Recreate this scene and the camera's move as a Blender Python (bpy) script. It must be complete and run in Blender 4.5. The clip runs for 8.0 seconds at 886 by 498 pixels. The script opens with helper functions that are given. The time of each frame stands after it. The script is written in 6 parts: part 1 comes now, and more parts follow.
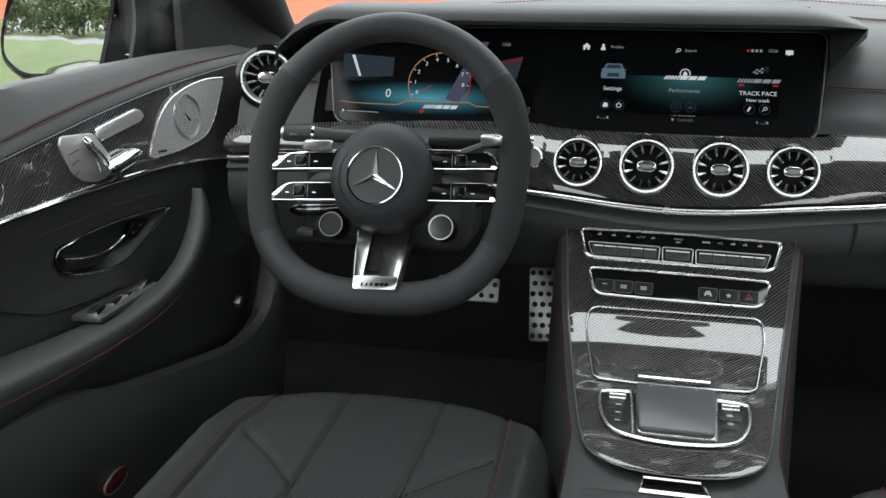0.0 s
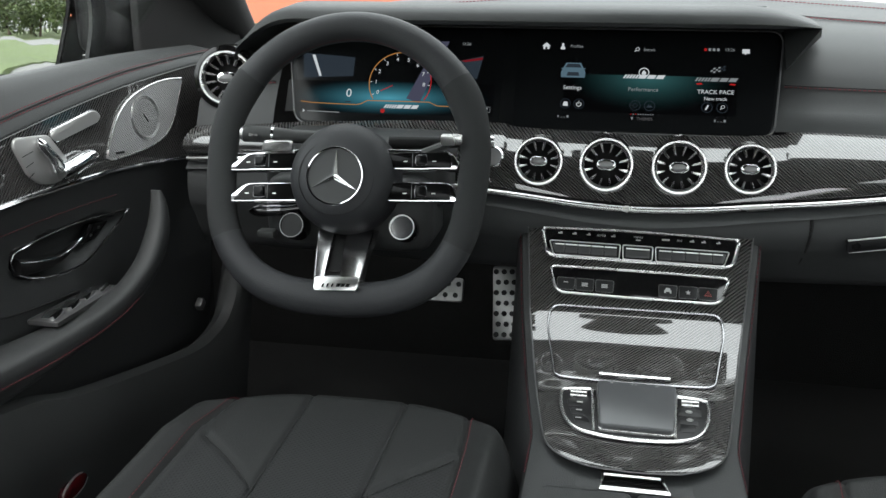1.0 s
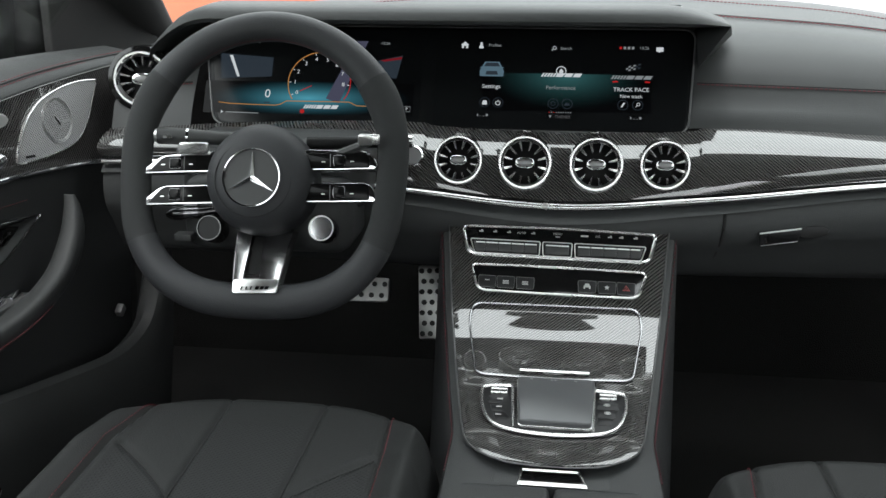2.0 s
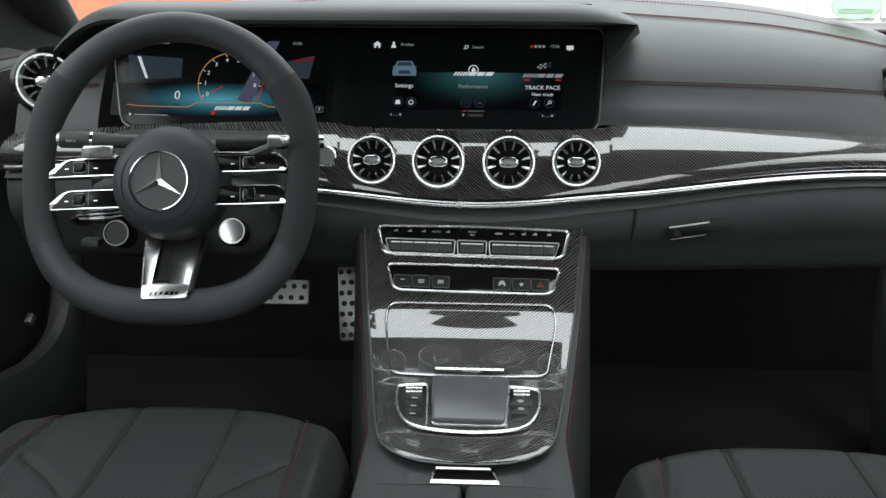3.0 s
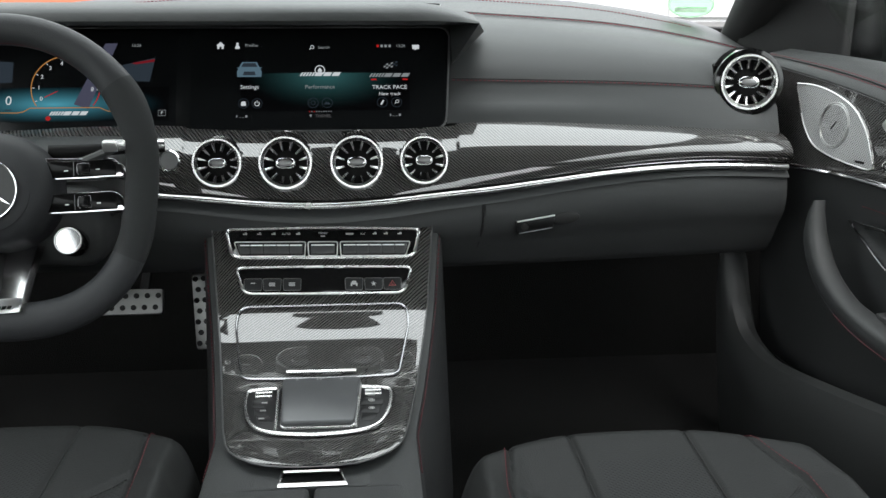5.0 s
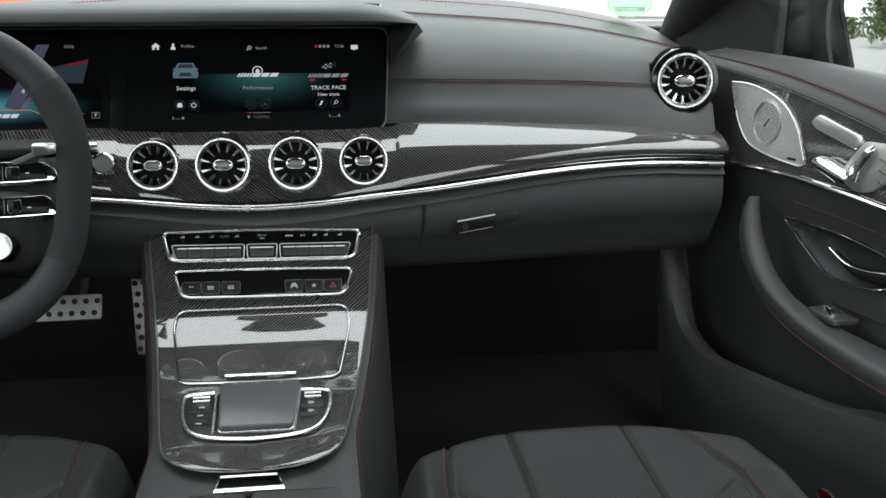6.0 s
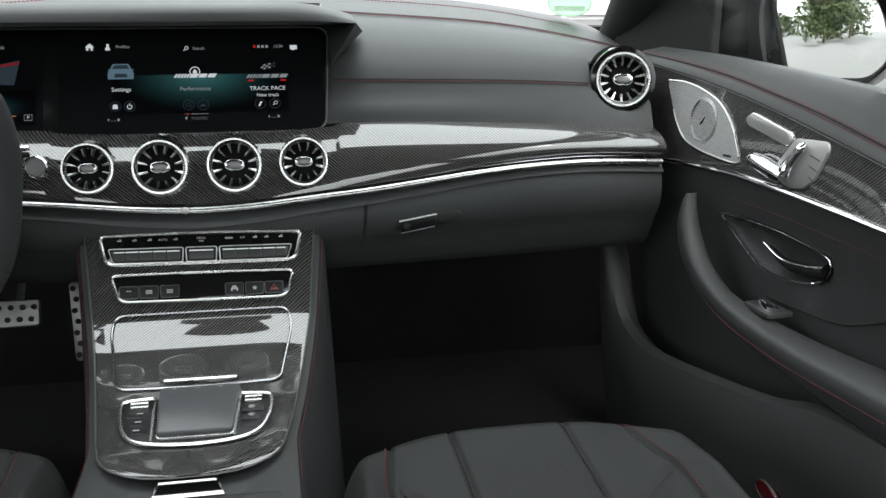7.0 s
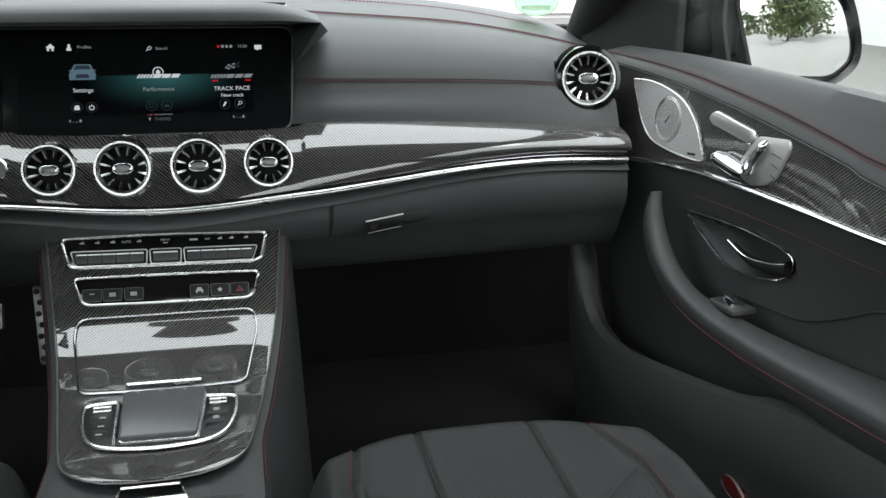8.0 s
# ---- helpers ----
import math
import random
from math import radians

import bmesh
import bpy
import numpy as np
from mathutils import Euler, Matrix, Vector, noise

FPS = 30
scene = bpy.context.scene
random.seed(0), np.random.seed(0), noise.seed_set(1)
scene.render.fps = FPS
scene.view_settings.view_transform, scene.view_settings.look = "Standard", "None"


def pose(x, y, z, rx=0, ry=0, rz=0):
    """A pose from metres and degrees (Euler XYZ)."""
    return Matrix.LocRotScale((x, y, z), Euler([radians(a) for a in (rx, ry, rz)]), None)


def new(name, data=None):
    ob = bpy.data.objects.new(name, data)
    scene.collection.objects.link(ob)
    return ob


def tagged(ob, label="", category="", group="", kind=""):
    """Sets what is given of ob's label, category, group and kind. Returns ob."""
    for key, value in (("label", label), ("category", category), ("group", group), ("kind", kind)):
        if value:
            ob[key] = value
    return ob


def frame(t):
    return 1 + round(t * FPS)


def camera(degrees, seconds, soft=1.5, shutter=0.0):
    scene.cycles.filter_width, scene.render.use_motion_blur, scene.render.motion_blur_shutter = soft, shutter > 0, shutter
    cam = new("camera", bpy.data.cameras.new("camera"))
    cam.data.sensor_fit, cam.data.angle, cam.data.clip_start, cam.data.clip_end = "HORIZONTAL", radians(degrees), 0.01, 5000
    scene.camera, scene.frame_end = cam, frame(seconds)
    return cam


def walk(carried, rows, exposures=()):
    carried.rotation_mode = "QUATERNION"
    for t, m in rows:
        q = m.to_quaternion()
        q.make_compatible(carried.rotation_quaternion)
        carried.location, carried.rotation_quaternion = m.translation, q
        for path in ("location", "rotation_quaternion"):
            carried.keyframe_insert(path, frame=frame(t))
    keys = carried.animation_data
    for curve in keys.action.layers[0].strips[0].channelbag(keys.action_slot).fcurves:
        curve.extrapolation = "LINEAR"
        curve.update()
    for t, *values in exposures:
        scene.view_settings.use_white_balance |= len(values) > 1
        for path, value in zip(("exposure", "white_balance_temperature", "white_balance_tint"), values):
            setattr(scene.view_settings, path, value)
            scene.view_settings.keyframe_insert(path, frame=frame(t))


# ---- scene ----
cam = camera(51.0, 8.0)
# seconds, x, y, z, pitch, roll, yaw
ROWS = [
    (0.0, -0.0474, -0.0109, 1.0023, -16.641, 0.175, 12.559),
    (0.5, -0.0455, -0.0100, 1.0026, -16.661, 0.190, 12.209),
    (1.0, -0.0379, -0.0079, 1.0026, -16.673, 0.203, 10.565),
    (1.5, -0.0263, -0.0059, 1.0026, -16.682, 0.226, 8.707),
    (3.0, 0.0161, 0.0000, 1.0013, -16.659, 0.159, 2.629),
    (3.5, 0.0293, 0.0004, 1.0008, -16.651, 0.101, 0.714),
    (4.0, 0.0401, 0.0000, 1.0000, -16.618, 0.099, -1.393),
    (4.5, 0.0512, -0.0008, 0.9996, -16.589, 0.122, -3.126),
    (5.0, 0.0614, -0.0020, 0.9989, -16.554, 0.118, -4.773),
    (6.5, 0.0900, -0.0045, 1.0003, -16.610, 0.170, -9.059),
    (7.0, 0.0970, -0.0057, 1.0012, -16.650, 0.194, -10.631),
    (7.5, 0.1059, -0.0064, 1.0012, -16.663, 0.164, -11.916),
    (8.0, 0.1089, -0.0068, 1.0024, -16.730, 0.191, -12.219),
]
walk(cam, [(t, pose(x, y, z, 90 + pitch, 0, yaw) @ pose(0, 0, 0, 0, 0, roll)) for t, x, y, z, pitch, roll, yaw in ROWS])

# ---- sky and sun: an overcast day ----
SUN_UP, SUN_TURN = radians(55), radians(180)
world = bpy.data.worlds.new("overcast_sky")
world.use_nodes = True
scene.world = world
_n = world.node_tree.nodes
_sky = _n.new("ShaderNodeTexSky")
_sky.sky_type, _sky.sun_disc = "NISHITA", False
_sky.sun_elevation, _sky.sun_rotation = SUN_UP, SUN_TURN
_sky.dust_density, _sky.air_density = 4.0, 1.0
_grey = _n.new("ShaderNodeHueSaturation")
_grey.inputs["Saturation"].default_value = 0.18
world.node_tree.links.new(_sky.outputs[0], _grey.inputs["Color"])
# cloud cover: three times as bright overhead as at the horizon
_co = _n.new("ShaderNodeTexCoord")
_xyz = _n.new("ShaderNodeSeparateXYZ")
world.node_tree.links.new(_co.outputs["Generated"], _xyz.inputs[0])
_up = _n.new("ShaderNodeMapRange")
_up.inputs["To Min"].default_value, _up.inputs["To Max"].default_value = 3.2, 9.6
world.node_tree.links.new(_xyz.outputs[2], _up.inputs["Value"])
_mix = _n.new("ShaderNodeMix")
_mix.data_type = "RGBA"
_mix.inputs[0].default_value = 0.75
world.node_tree.links.new(_grey.outputs[0], _mix.inputs[6])
world.node_tree.links.new(_up.outputs["Result"], _mix.inputs[7])
world.node_tree.links.new(_mix.outputs[2], _n["Background"].inputs["Color"])
_n["Background"].inputs["Strength"].default_value = 0.15
_sd = bpy.data.lights.new("sun", "SUN")
_sd.energy, _sd.angle, _sd.color = 0.8, radians(40), (1.0, 0.97, 0.93)
_so = new("sun", _sd)
_so.matrix_world = pose(0, 0, 20, 35, 0, 0)
scene.view_settings.exposure = 2.3
scene.view_settings.use_white_balance = True
scene.view_settings.white_balance_temperature, scene.view_settings.white_balance_tint = 6300, 12.0


# ---- materials ----
def node_mat(name):
    m = bpy.data.materials.new(name)
    m.use_nodes = True
    return m, m.node_tree.nodes, m.node_tree.links, m.node_tree.nodes["Principled BSDF"]


def surface(name, colour, rough=0.5, metal=0.0, grain=600.0, bump=0.15, vary=0.25, coat=0.0, dist=0.0006, blotch=9.0, spec=0.5):
    """A plain surface with a fine grain, blotches and relief."""
    m, n, l, b = node_mat(name)
    co = n.new("ShaderNodeTexCoord")
    big = n.new("ShaderNodeTexNoise")
    big.inputs["Scale"].default_value, big.inputs["Detail"].default_value = blotch, 4
    fine = n.new("ShaderNodeTexNoise")
    fine.inputs["Scale"].default_value, fine.inputs["Detail"].default_value = grain, 3
    l.new(co.outputs["Object"], big.inputs["Vector"])
    l.new(co.outputs["Object"], fine.inputs["Vector"])
    mix = n.new("ShaderNodeMix")
    mix.data_type = "RGBA"
    mix.inputs[6].default_value = (*[c * (1 - vary) for c in colour], 1)
    mix.inputs[7].default_value = (*[min(1, c * (1 + vary)) for c in colour], 1)
    l.new(big.outputs["Fac"], mix.inputs[0])
    l.new(mix.outputs[2], b.inputs["Base Color"])
    mr = n.new("ShaderNodeMapRange")
    mr.inputs["To Min"].default_value, mr.inputs["To Max"].default_value = max(0.02, rough * 0.85), min(1, rough * 1.15)
    l.new(big.outputs["Fac"], mr.inputs["Value"])
    l.new(mr.outputs["Result"], b.inputs["Roughness"])
    b.inputs["Metallic"].default_value = metal
    b.inputs["Coat Weight"].default_value = coat
    b.inputs["Coat Roughness"].default_value = 0.03
    b.inputs["Specular IOR Level"].default_value = spec
    if bump:
        bp = n.new("ShaderNodeBump")
        bp.inputs["Strength"].default_value, bp.inputs["Distance"].default_value = bump, dist
        l.new(fine.outputs["Fac"], bp.inputs["Height"])
        l.new(bp.outputs["Normal"], b.inputs["Normal"])
    return m


def leather(name, colour, rough=0.42, cell=420.0, strength=0.35, vary=0.18, spec=0.3):
    m, n, l, b = node_mat(name)
    co = n.new("ShaderNodeTexCoord")
    v = n.new("ShaderNodeTexVoronoi")
    v.feature = "DISTANCE_TO_EDGE"
    v.inputs["Scale"].default_value = cell
    big = n.new("ShaderNodeTexNoise")
    big.inputs["Scale"].default_value, big.inputs["Detail"].default_value = 7, 5
    l.new(co.outputs["Object"], v.inputs["Vector"])
    l.new(co.outputs["Object"], big.inputs["Vector"])
    mix = n.new("ShaderNodeMix")
    mix.data_type = "RGBA"
    mix.inputs[6].default_value = (*[c * (1 - vary) for c in colour], 1)
    mix.inputs[7].default_value = (*[c * (1 + vary) for c in colour], 1)
    l.new(big.outputs["Fac"], mix.inputs[0])
    l.new(mix.outputs[2], b.inputs["Base Color"])
    mr = n.new("ShaderNodeMapRange")
    mr.inputs["To Min"].default_value, mr.inputs["To Max"].default_value = rough * 0.85, rough * 1.2
    l.new(big.outputs["Fac"], mr.inputs["Value"])
    l.new(mr.outputs["Result"], b.inputs["Roughness"])
    b.inputs["Specular IOR Level"].default_value = spec
    ramp = n.new("ShaderNodeMapRange")
    ramp.inputs["From Max"].default_value = 0.25
    l.new(v.outputs["Distance"], ramp.inputs["Value"])
    bp = n.new("ShaderNodeBump")
    bp.inputs["Strength"].default_value, bp.inputs["Distance"].default_value = strength, 0.0003
    l.new(ramp.outputs["Result"], bp.inputs["Height"])
    l.new(bp.outputs["Normal"], b.inputs["Normal"])
    return m


def perforated(name, colour, rough=0.5, pitch=0.0042):
    """Leather with a grid of small holes, from the mesh's metric UV map."""
    m, n, l, b = node_mat(name)
    uv = n.new("ShaderNodeUVMap")
    sc = n.new("ShaderNodeVectorMath")
    sc.operation = "SCALE"
    sc.inputs["Scale"].default_value = 1 / pitch
    rot = n.new("ShaderNodeVectorRotate")
    rot.rotation_type = "Z_AXIS"
    rot.inputs["Angle"].default_value = radians(45)
    l.new(uv.outputs[0], rot.inputs["Vector"])
    l.new(rot.outputs[0], sc.inputs[0])
    fr = n.new("ShaderNodeVectorMath")
    fr.operation = "FRACTION"
    l.new(sc.outputs[0], fr.inputs[0])
    ds = n.new("ShaderNodeVectorMath")
    ds.operation = "DISTANCE"
    ds.inputs[1].default_value = (0.5, 0.5, 0)
    l.new(fr.outputs[0], ds.inputs[0])
    hole = n.new("ShaderNodeMapRange")
    hole.inputs["From Min"].default_value, hole.inputs["From Max"].default_value = 0.18, 0.3
    l.new(ds.outputs["Value"], hole.inputs["Value"])
    mix = n.new("ShaderNodeMix")
    mix.data_type = "RGBA"
    mix.inputs[6].default_value = (0.004, 0.004, 0.004, 1)
    mix.inputs[7].default_value = (*colour, 1)
    l.new(hole.outputs["Result"], mix.inputs[0])
    l.new(mix.outputs[2], b.inputs["Base Color"])
    b.inputs["Roughness"].default_value = rough
    b.inputs["Specular IOR Level"].default_value = 0.2
    bp = n.new("ShaderNodeBump")
    bp.inputs["Strength"].default_value, bp.inputs["Distance"].default_value = 0.5, 0.0008
    l.new(hole.outputs["Result"], bp.inputs["Height"])
    l.new(bp.outputs["Normal"], b.inputs["Normal"])
    return m


def carbon_weave(name, cell=0.00125):
    """Lacquered twill: diagonal bands of two thread directions, from the metric UV map."""
    m, n, l, b = node_mat(name)
    uv = n.new("ShaderNodeUVMap")
    sep = n.new("ShaderNodeSeparateXYZ")
    l.new(uv.outputs[0], sep.inputs[0])

    def op(kind, a, c=None):
        k = n.new("ShaderNodeMath")
        k.operation = kind
        for i, q in enumerate((a, c)):
            if q is None:
                continue
            if isinstance(q, (int, float)):
                k.inputs[i].default_value = q
            else:
                l.new(q, k.inputs[i])
        return k.outputs[0]
    u = op("DIVIDE", sep.outputs[0], cell)
    v = op("DIVIDE", sep.outputs[1], cell)
    s = op("ADD", op("FLOOR", u), op("FLOOR", v))
    warp = op("LESS_THAN", op("FLOORED_MODULO", s, 4.0), 2.0)
    su = op("ABSOLUTE", op("SUBTRACT", op("FRACT", u), 0.5))
    sv = op("ABSOLUTE", op("SUBTRACT", op("FRACT", v), 0.5))
    rnd = op("ADD", op("MULTIPLY", su, warp), op("MULTIPLY", sv, op("SUBTRACT", 1.0, warp)))
    noise_t = n.new("ShaderNodeTexNoise")
    noise_t.inputs["Scale"].default_value = 14
    mix = n.new("ShaderNodeMix")
    mix.data_type = "RGBA"
    mix.inputs[6].default_value = (0.019, 0.0186, 0.018, 1)
    mix.inputs[7].default_value = (0.070, 0.0685, 0.066, 1)
    l.new(op("MULTIPLY", warp, op("SUBTRACT", 1.15, op("MULTIPLY", noise_t.outputs["Fac"], 0.5))), mix.inputs[0])
    l.new(mix.outputs[2], b.inputs["Base Color"])
    b.inputs["Roughness"].default_value = 0.42
    b.inputs["Metallic"].default_value = 0.0
    b.inputs["Specular IOR Level"].default_value = 0.08
    b.inputs["Coat Weight"].default_value = 1.0
    b.inputs["Coat Roughness"].default_value = 0.025
    b.inputs["Coat IOR"].default_value = 1.9
    bp = n.new("ShaderNodeBump")
    bp.inputs["Strength"].default_value, bp.inputs["Distance"].default_value = 0.25, 0.0003
    l.new(rnd, bp.inputs["Height"])
    l.new(bp.outputs["Normal"], b.inputs["Normal"])
    return m


def glow(name, colour, power):
    m, n, l, b = node_mat(name)
    b.inputs["Base Color"].default_value = (0.004, 0.004, 0.004, 1)
    b.inputs["Roughness"].default_value = 0.12
    b.inputs["Specular IOR Level"].default_value = 0.06
    b.inputs["Emission Color"].default_value = (*colour, 1)
    b.inputs["Emission Strength"].default_value = power
    return m


def clear_glass(name, tint=(0.93, 0.96, 0.94)):
    m, n, l, b = node_mat(name)
    tr = n.new("ShaderNodeBsdfTransparent")
    tr.inputs["Color"].default_value = (*tint, 1)
    gl = n.new("ShaderNodeBsdfGlossy")
    gl.inputs["Roughness"].default_value = 0.02
    fz = n.new("ShaderNodeLayerWeight")
    fz.inputs["Blend"].default_value = 0.5
    pw = n.new("ShaderNodeMath")
    pw.operation = "POWER"
    pw.inputs[1].default_value = 4.0
    l.new(fz.outputs["Facing"], pw.inputs[0])
    sm = n.new("ShaderNodeMath")
    sm.operation = "MULTIPLY_ADD"
    sm.inputs[1].default_value, sm.inputs[2].default_value = 0.7, 0.03
    l.new(pw.outputs[0], sm.inputs[0])
    mx = n.new("ShaderNodeMixShader")
    l.new(sm.outputs[0], mx.inputs[0])
    l.new(tr.outputs[0], mx.inputs[1])
    l.new(gl.outputs[0], mx.inputs[2])
    l.new(mx.outputs[0], n["Material Output"].inputs["Surface"])
    return m


LEATHER = leather("black_leather", (0.033, 0.0345, 0.0345), 0.5)
LEATHER_TOP = leather("dash_leather", (0.040, 0.042, 0.042), 0.5, 500)
SEAT = leather("seat_leather", (0.0145, 0.0152, 0.0150), 0.55, 330, 0.4, 0.18, 0.2)
SEAT_HOLES = perforated("perforated_seat_leather", (0.0165, 0.0172, 0.0174), 0.58)
SUEDE = surface("wheel_suede", (0.027, 0.028, 0.0285), 0.85, grain=1500, bump=0.5, vary=0.2, spec=0.3)
WHEEL_LEATHER = leather("wheel_leather", (0.028, 0.029, 0.031), 0.5, 600)
PLASTIC = surface("soft_black_plastic", (0.033, 0.0345, 0.034), 0.55, grain=900, bump=0.25)
DARK = surface("dark_plastic", (0.007, 0.007, 0.007), 0.6, grain=700, bump=0.2, spec=0.2)
GLOSS = surface("gloss_black", (0.006, 0.006, 0.006), 0.08, grain=50, bump=0.0, coat=0.5)
CARPET = surface("black_carpet", (0.0050, 0.0050, 0.0046), 0.95, grain=450, bump=0.9, vary=0.4, dist=0.003, spec=0.3)
HEADLINER = surface("black_headliner", (0.018, 0.018, 0.018), 0.9, grain=700, bump=0.4)
CHROME = surface("chrome", (0.83, 0.83, 0.84), 0.10, 1.0, bump=0.0, vary=0.05)
SATIN = surface("satin_aluminium", (0.66, 0.66, 0.65), 0.27, 1.0, grain=1800, bump=0.08, vary=0.08)
MATT_METAL = surface("brushed_metal", (0.55, 0.55, 0.54), 0.38, 1.0, grain=1500, bump=0.15, vary=0.1)
KEY_BLACK = surface("black_key_lacquer", (0.006, 0.006, 0.006), 0.16, grain=50, bump=0.0, spec=0.12)
# pale enough to carry the sky highlight of the climate keys in its colour
LIGHT_SATIN = surface("light_satin_edge_highlight", (0.72, 0.72, 0.71), 0.35, 0.25, grain=1500, bump=0.05, vary=0.06)
KEY_DARK = surface("dark_satin_key", (0.06, 0.06, 0.06), 0.35, 0.4, grain=1500, bump=0.05)
KEY_METAL = surface("dark_key_metal", (0.24, 0.24, 0.24), 0.32, 0.6, grain=1500, bump=0.05)
BLADE = surface("polished_blade_metal", (0.50, 0.50, 0.50), 0.22, 1.0, grain=1500, bump=0.05, vary=0.08)
PALE_METAL = surface("pale_satin_plate", (0.33, 0.33, 0.32), 0.4, 0.5, grain=1800, bump=0.08, vary=0.1)
DARK_CHROME = surface("dark_chrome", (0.30, 0.30, 0.31), 0.2, 1.0, bump=0.0, vary=0.05)
GREY_PAD = surface("grey_touch_surface", (0.09, 0.092, 0.095), 0.35, 0.3, grain=2000, bump=0.05)
THREAD = surface("red_thread", (0.105, 0.012, 0.019), 0.75, grain=1500, bump=0.4)
GROOVE = surface("seam_shadow_thread", (0.008, 0.008, 0.008), 0.8, grain=900, bump=0.2)
RED_LENS = surface("red_lens", (0.06, 0.003, 0.005), 0.2, grain=300, bump=0.1, coat=0.6)
CARBON = carbon_weave("carbon_twill")
GLASS = clear_glass("window_glass")
SCREEN = surface("screen_glass", (0.006, 0.0065, 0.007), 0.16, grain=20, bump=0.0, vary=0.1, spec=0.14)
MIRROR = surface("mirror_silver", (0.9, 0.9, 0.9), 0.01, 1.0, bump=0.0, vary=0.0)
PAINT = surface("graphite_car_paint", (0.02, 0.021, 0.022), 0.25, 0.3, grain=900, bump=0.02, coat=1.0)
BEZEL = surface("dark_bezel_metal", (0.12, 0.12, 0.12), 0.4, 0.6, grain=1500, bump=0.05)
HOUSING = surface("mirror_housing_plastic", (0.010, 0.010, 0.0105), 0.4, grain=900, bump=0.1, spec=0.25)
RUBBER = surface("black_rubber", (0.012, 0.012, 0.012), 0.75, grain=500, bump=0.3)


# ---- mesh helpers ----
def part(name, bm, material, parent=None, label="", smooth=True, sharp=40):
    """One mesh object from a bmesh, under a thing or a part."""
    bmesh.ops.remove_doubles(bm, verts=bm.verts, dist=1e-6)
    bmesh.ops.recalc_face_normals(bm, faces=bm.faces)
    for f in bm.faces:
        f.smooth = smooth
    if smooth:
        for e in bm.edges:
            if len(e.link_faces) == 2 and e.calc_face_angle(0) > radians(sharp):
                e.smooth = False
    me = bpy.data.meshes.new(name)
    bm.to_mesh(me)
    bm.free()
    me.materials.append(material)
    ob = new(name, me)
    if parent is not None:
        ob.parent = parent
    if label:
        ob["label"] = label
    return ob


def thing(name, label, category, at=(0, 0, 0), group="", kind=""):
    e = new(name)
    e.empty_display_size = 0.05
    e.location = at
    return tagged(e, label, category, group, kind)


def interp(table, x):
    xs = [p[0] for p in table]
    return float(np.interp(x, xs, [p[1] for p in table]))


def curve_through(pts, n):
    """n points evenly along a smooth line through pts (any dimension)."""
    p = np.array(pts, float)
    p = np.vstack([2 * p[0] - p[1], p, 2 * p[-1] - p[-2]])
    out = []
    for i in range(1, len(p) - 2):
        for s in np.linspace(0, 1, 24, endpoint=False):
            a, b, c, d = p[i - 1], p[i], p[i + 1], p[i + 2]
            out.append(0.5 * (2 * b + (c - a) * s + (2 * a - 5 * b + 4 * c - d) * s * s + (3 * b - a - 3 * c + d) * s ** 3))
    out.append(p[-2])
    out = np.array(out)
    le = np.concatenate([[0], np.cumsum(np.linalg.norm(np.diff(out, axis=0), axis=1))])
    q = np.linspace(0, le[-1], n)
    return np.stack([np.interp(q, le, out[:, k]) for k in range(out.shape[1])], 1)


def grid(rows, bm=None, wrap=False, wrap_rows=False, uv=True, sx=1.0):
    """A sheet through rows of points, with a metric UV map."""
    bm = bm or bmesh.new()
    vs = [[bm.verts.new((p[0] * sx, p[1], p[2])) for p in r] for r in rows]
    lay = bm.loops.layers.uv.verify() if uv else None
    nr, nc = len(vs), len(vs[0])
    arr = np.array([[tuple(p) for p in r] for r in rows], float)
    us = np.concatenate([[0], np.cumsum(np.linalg.norm(np.diff(arr[nr // 2], axis=0), axis=1))])
    us = np.concatenate([us, [us[-1] + (us[-1] - us[-2])]])
    wv = np.concatenate([[0], np.cumsum(np.linalg.norm(np.diff(arr[:, nc // 2], axis=0), axis=1))])
    wv = np.concatenate([wv, [wv[-1] + (wv[-1] - wv[-2])]])
    for i in range(nr if wrap_rows else nr - 1):
        for j in range(nc if wrap else nc - 1):
            i2, j2 = (i + 1) % nr, (j + 1) % nc
            q = [vs[i][j], vs[i][j2], vs[i2][j2], vs[i2][j]]
            if len(set(q)) < 4:
                continue
            f = bm.faces.new(q)
            if uv:
                for lp, (a, b) in zip(f.loops, ((j, i), (j + 1, i), (j + 1, i + 1), (j, i + 1))):
                    lp[lay].uv = (us[a], wv[b])
    return bm


def thicken(bm, depth):
    """Give a sheet a thickness, away from its normals."""
    bmesh.ops.recalc_face_normals(bm, faces=bm.faces)
    bmesh.ops.solidify(bm, geom=bm.faces[:], thickness=depth)
    return bm


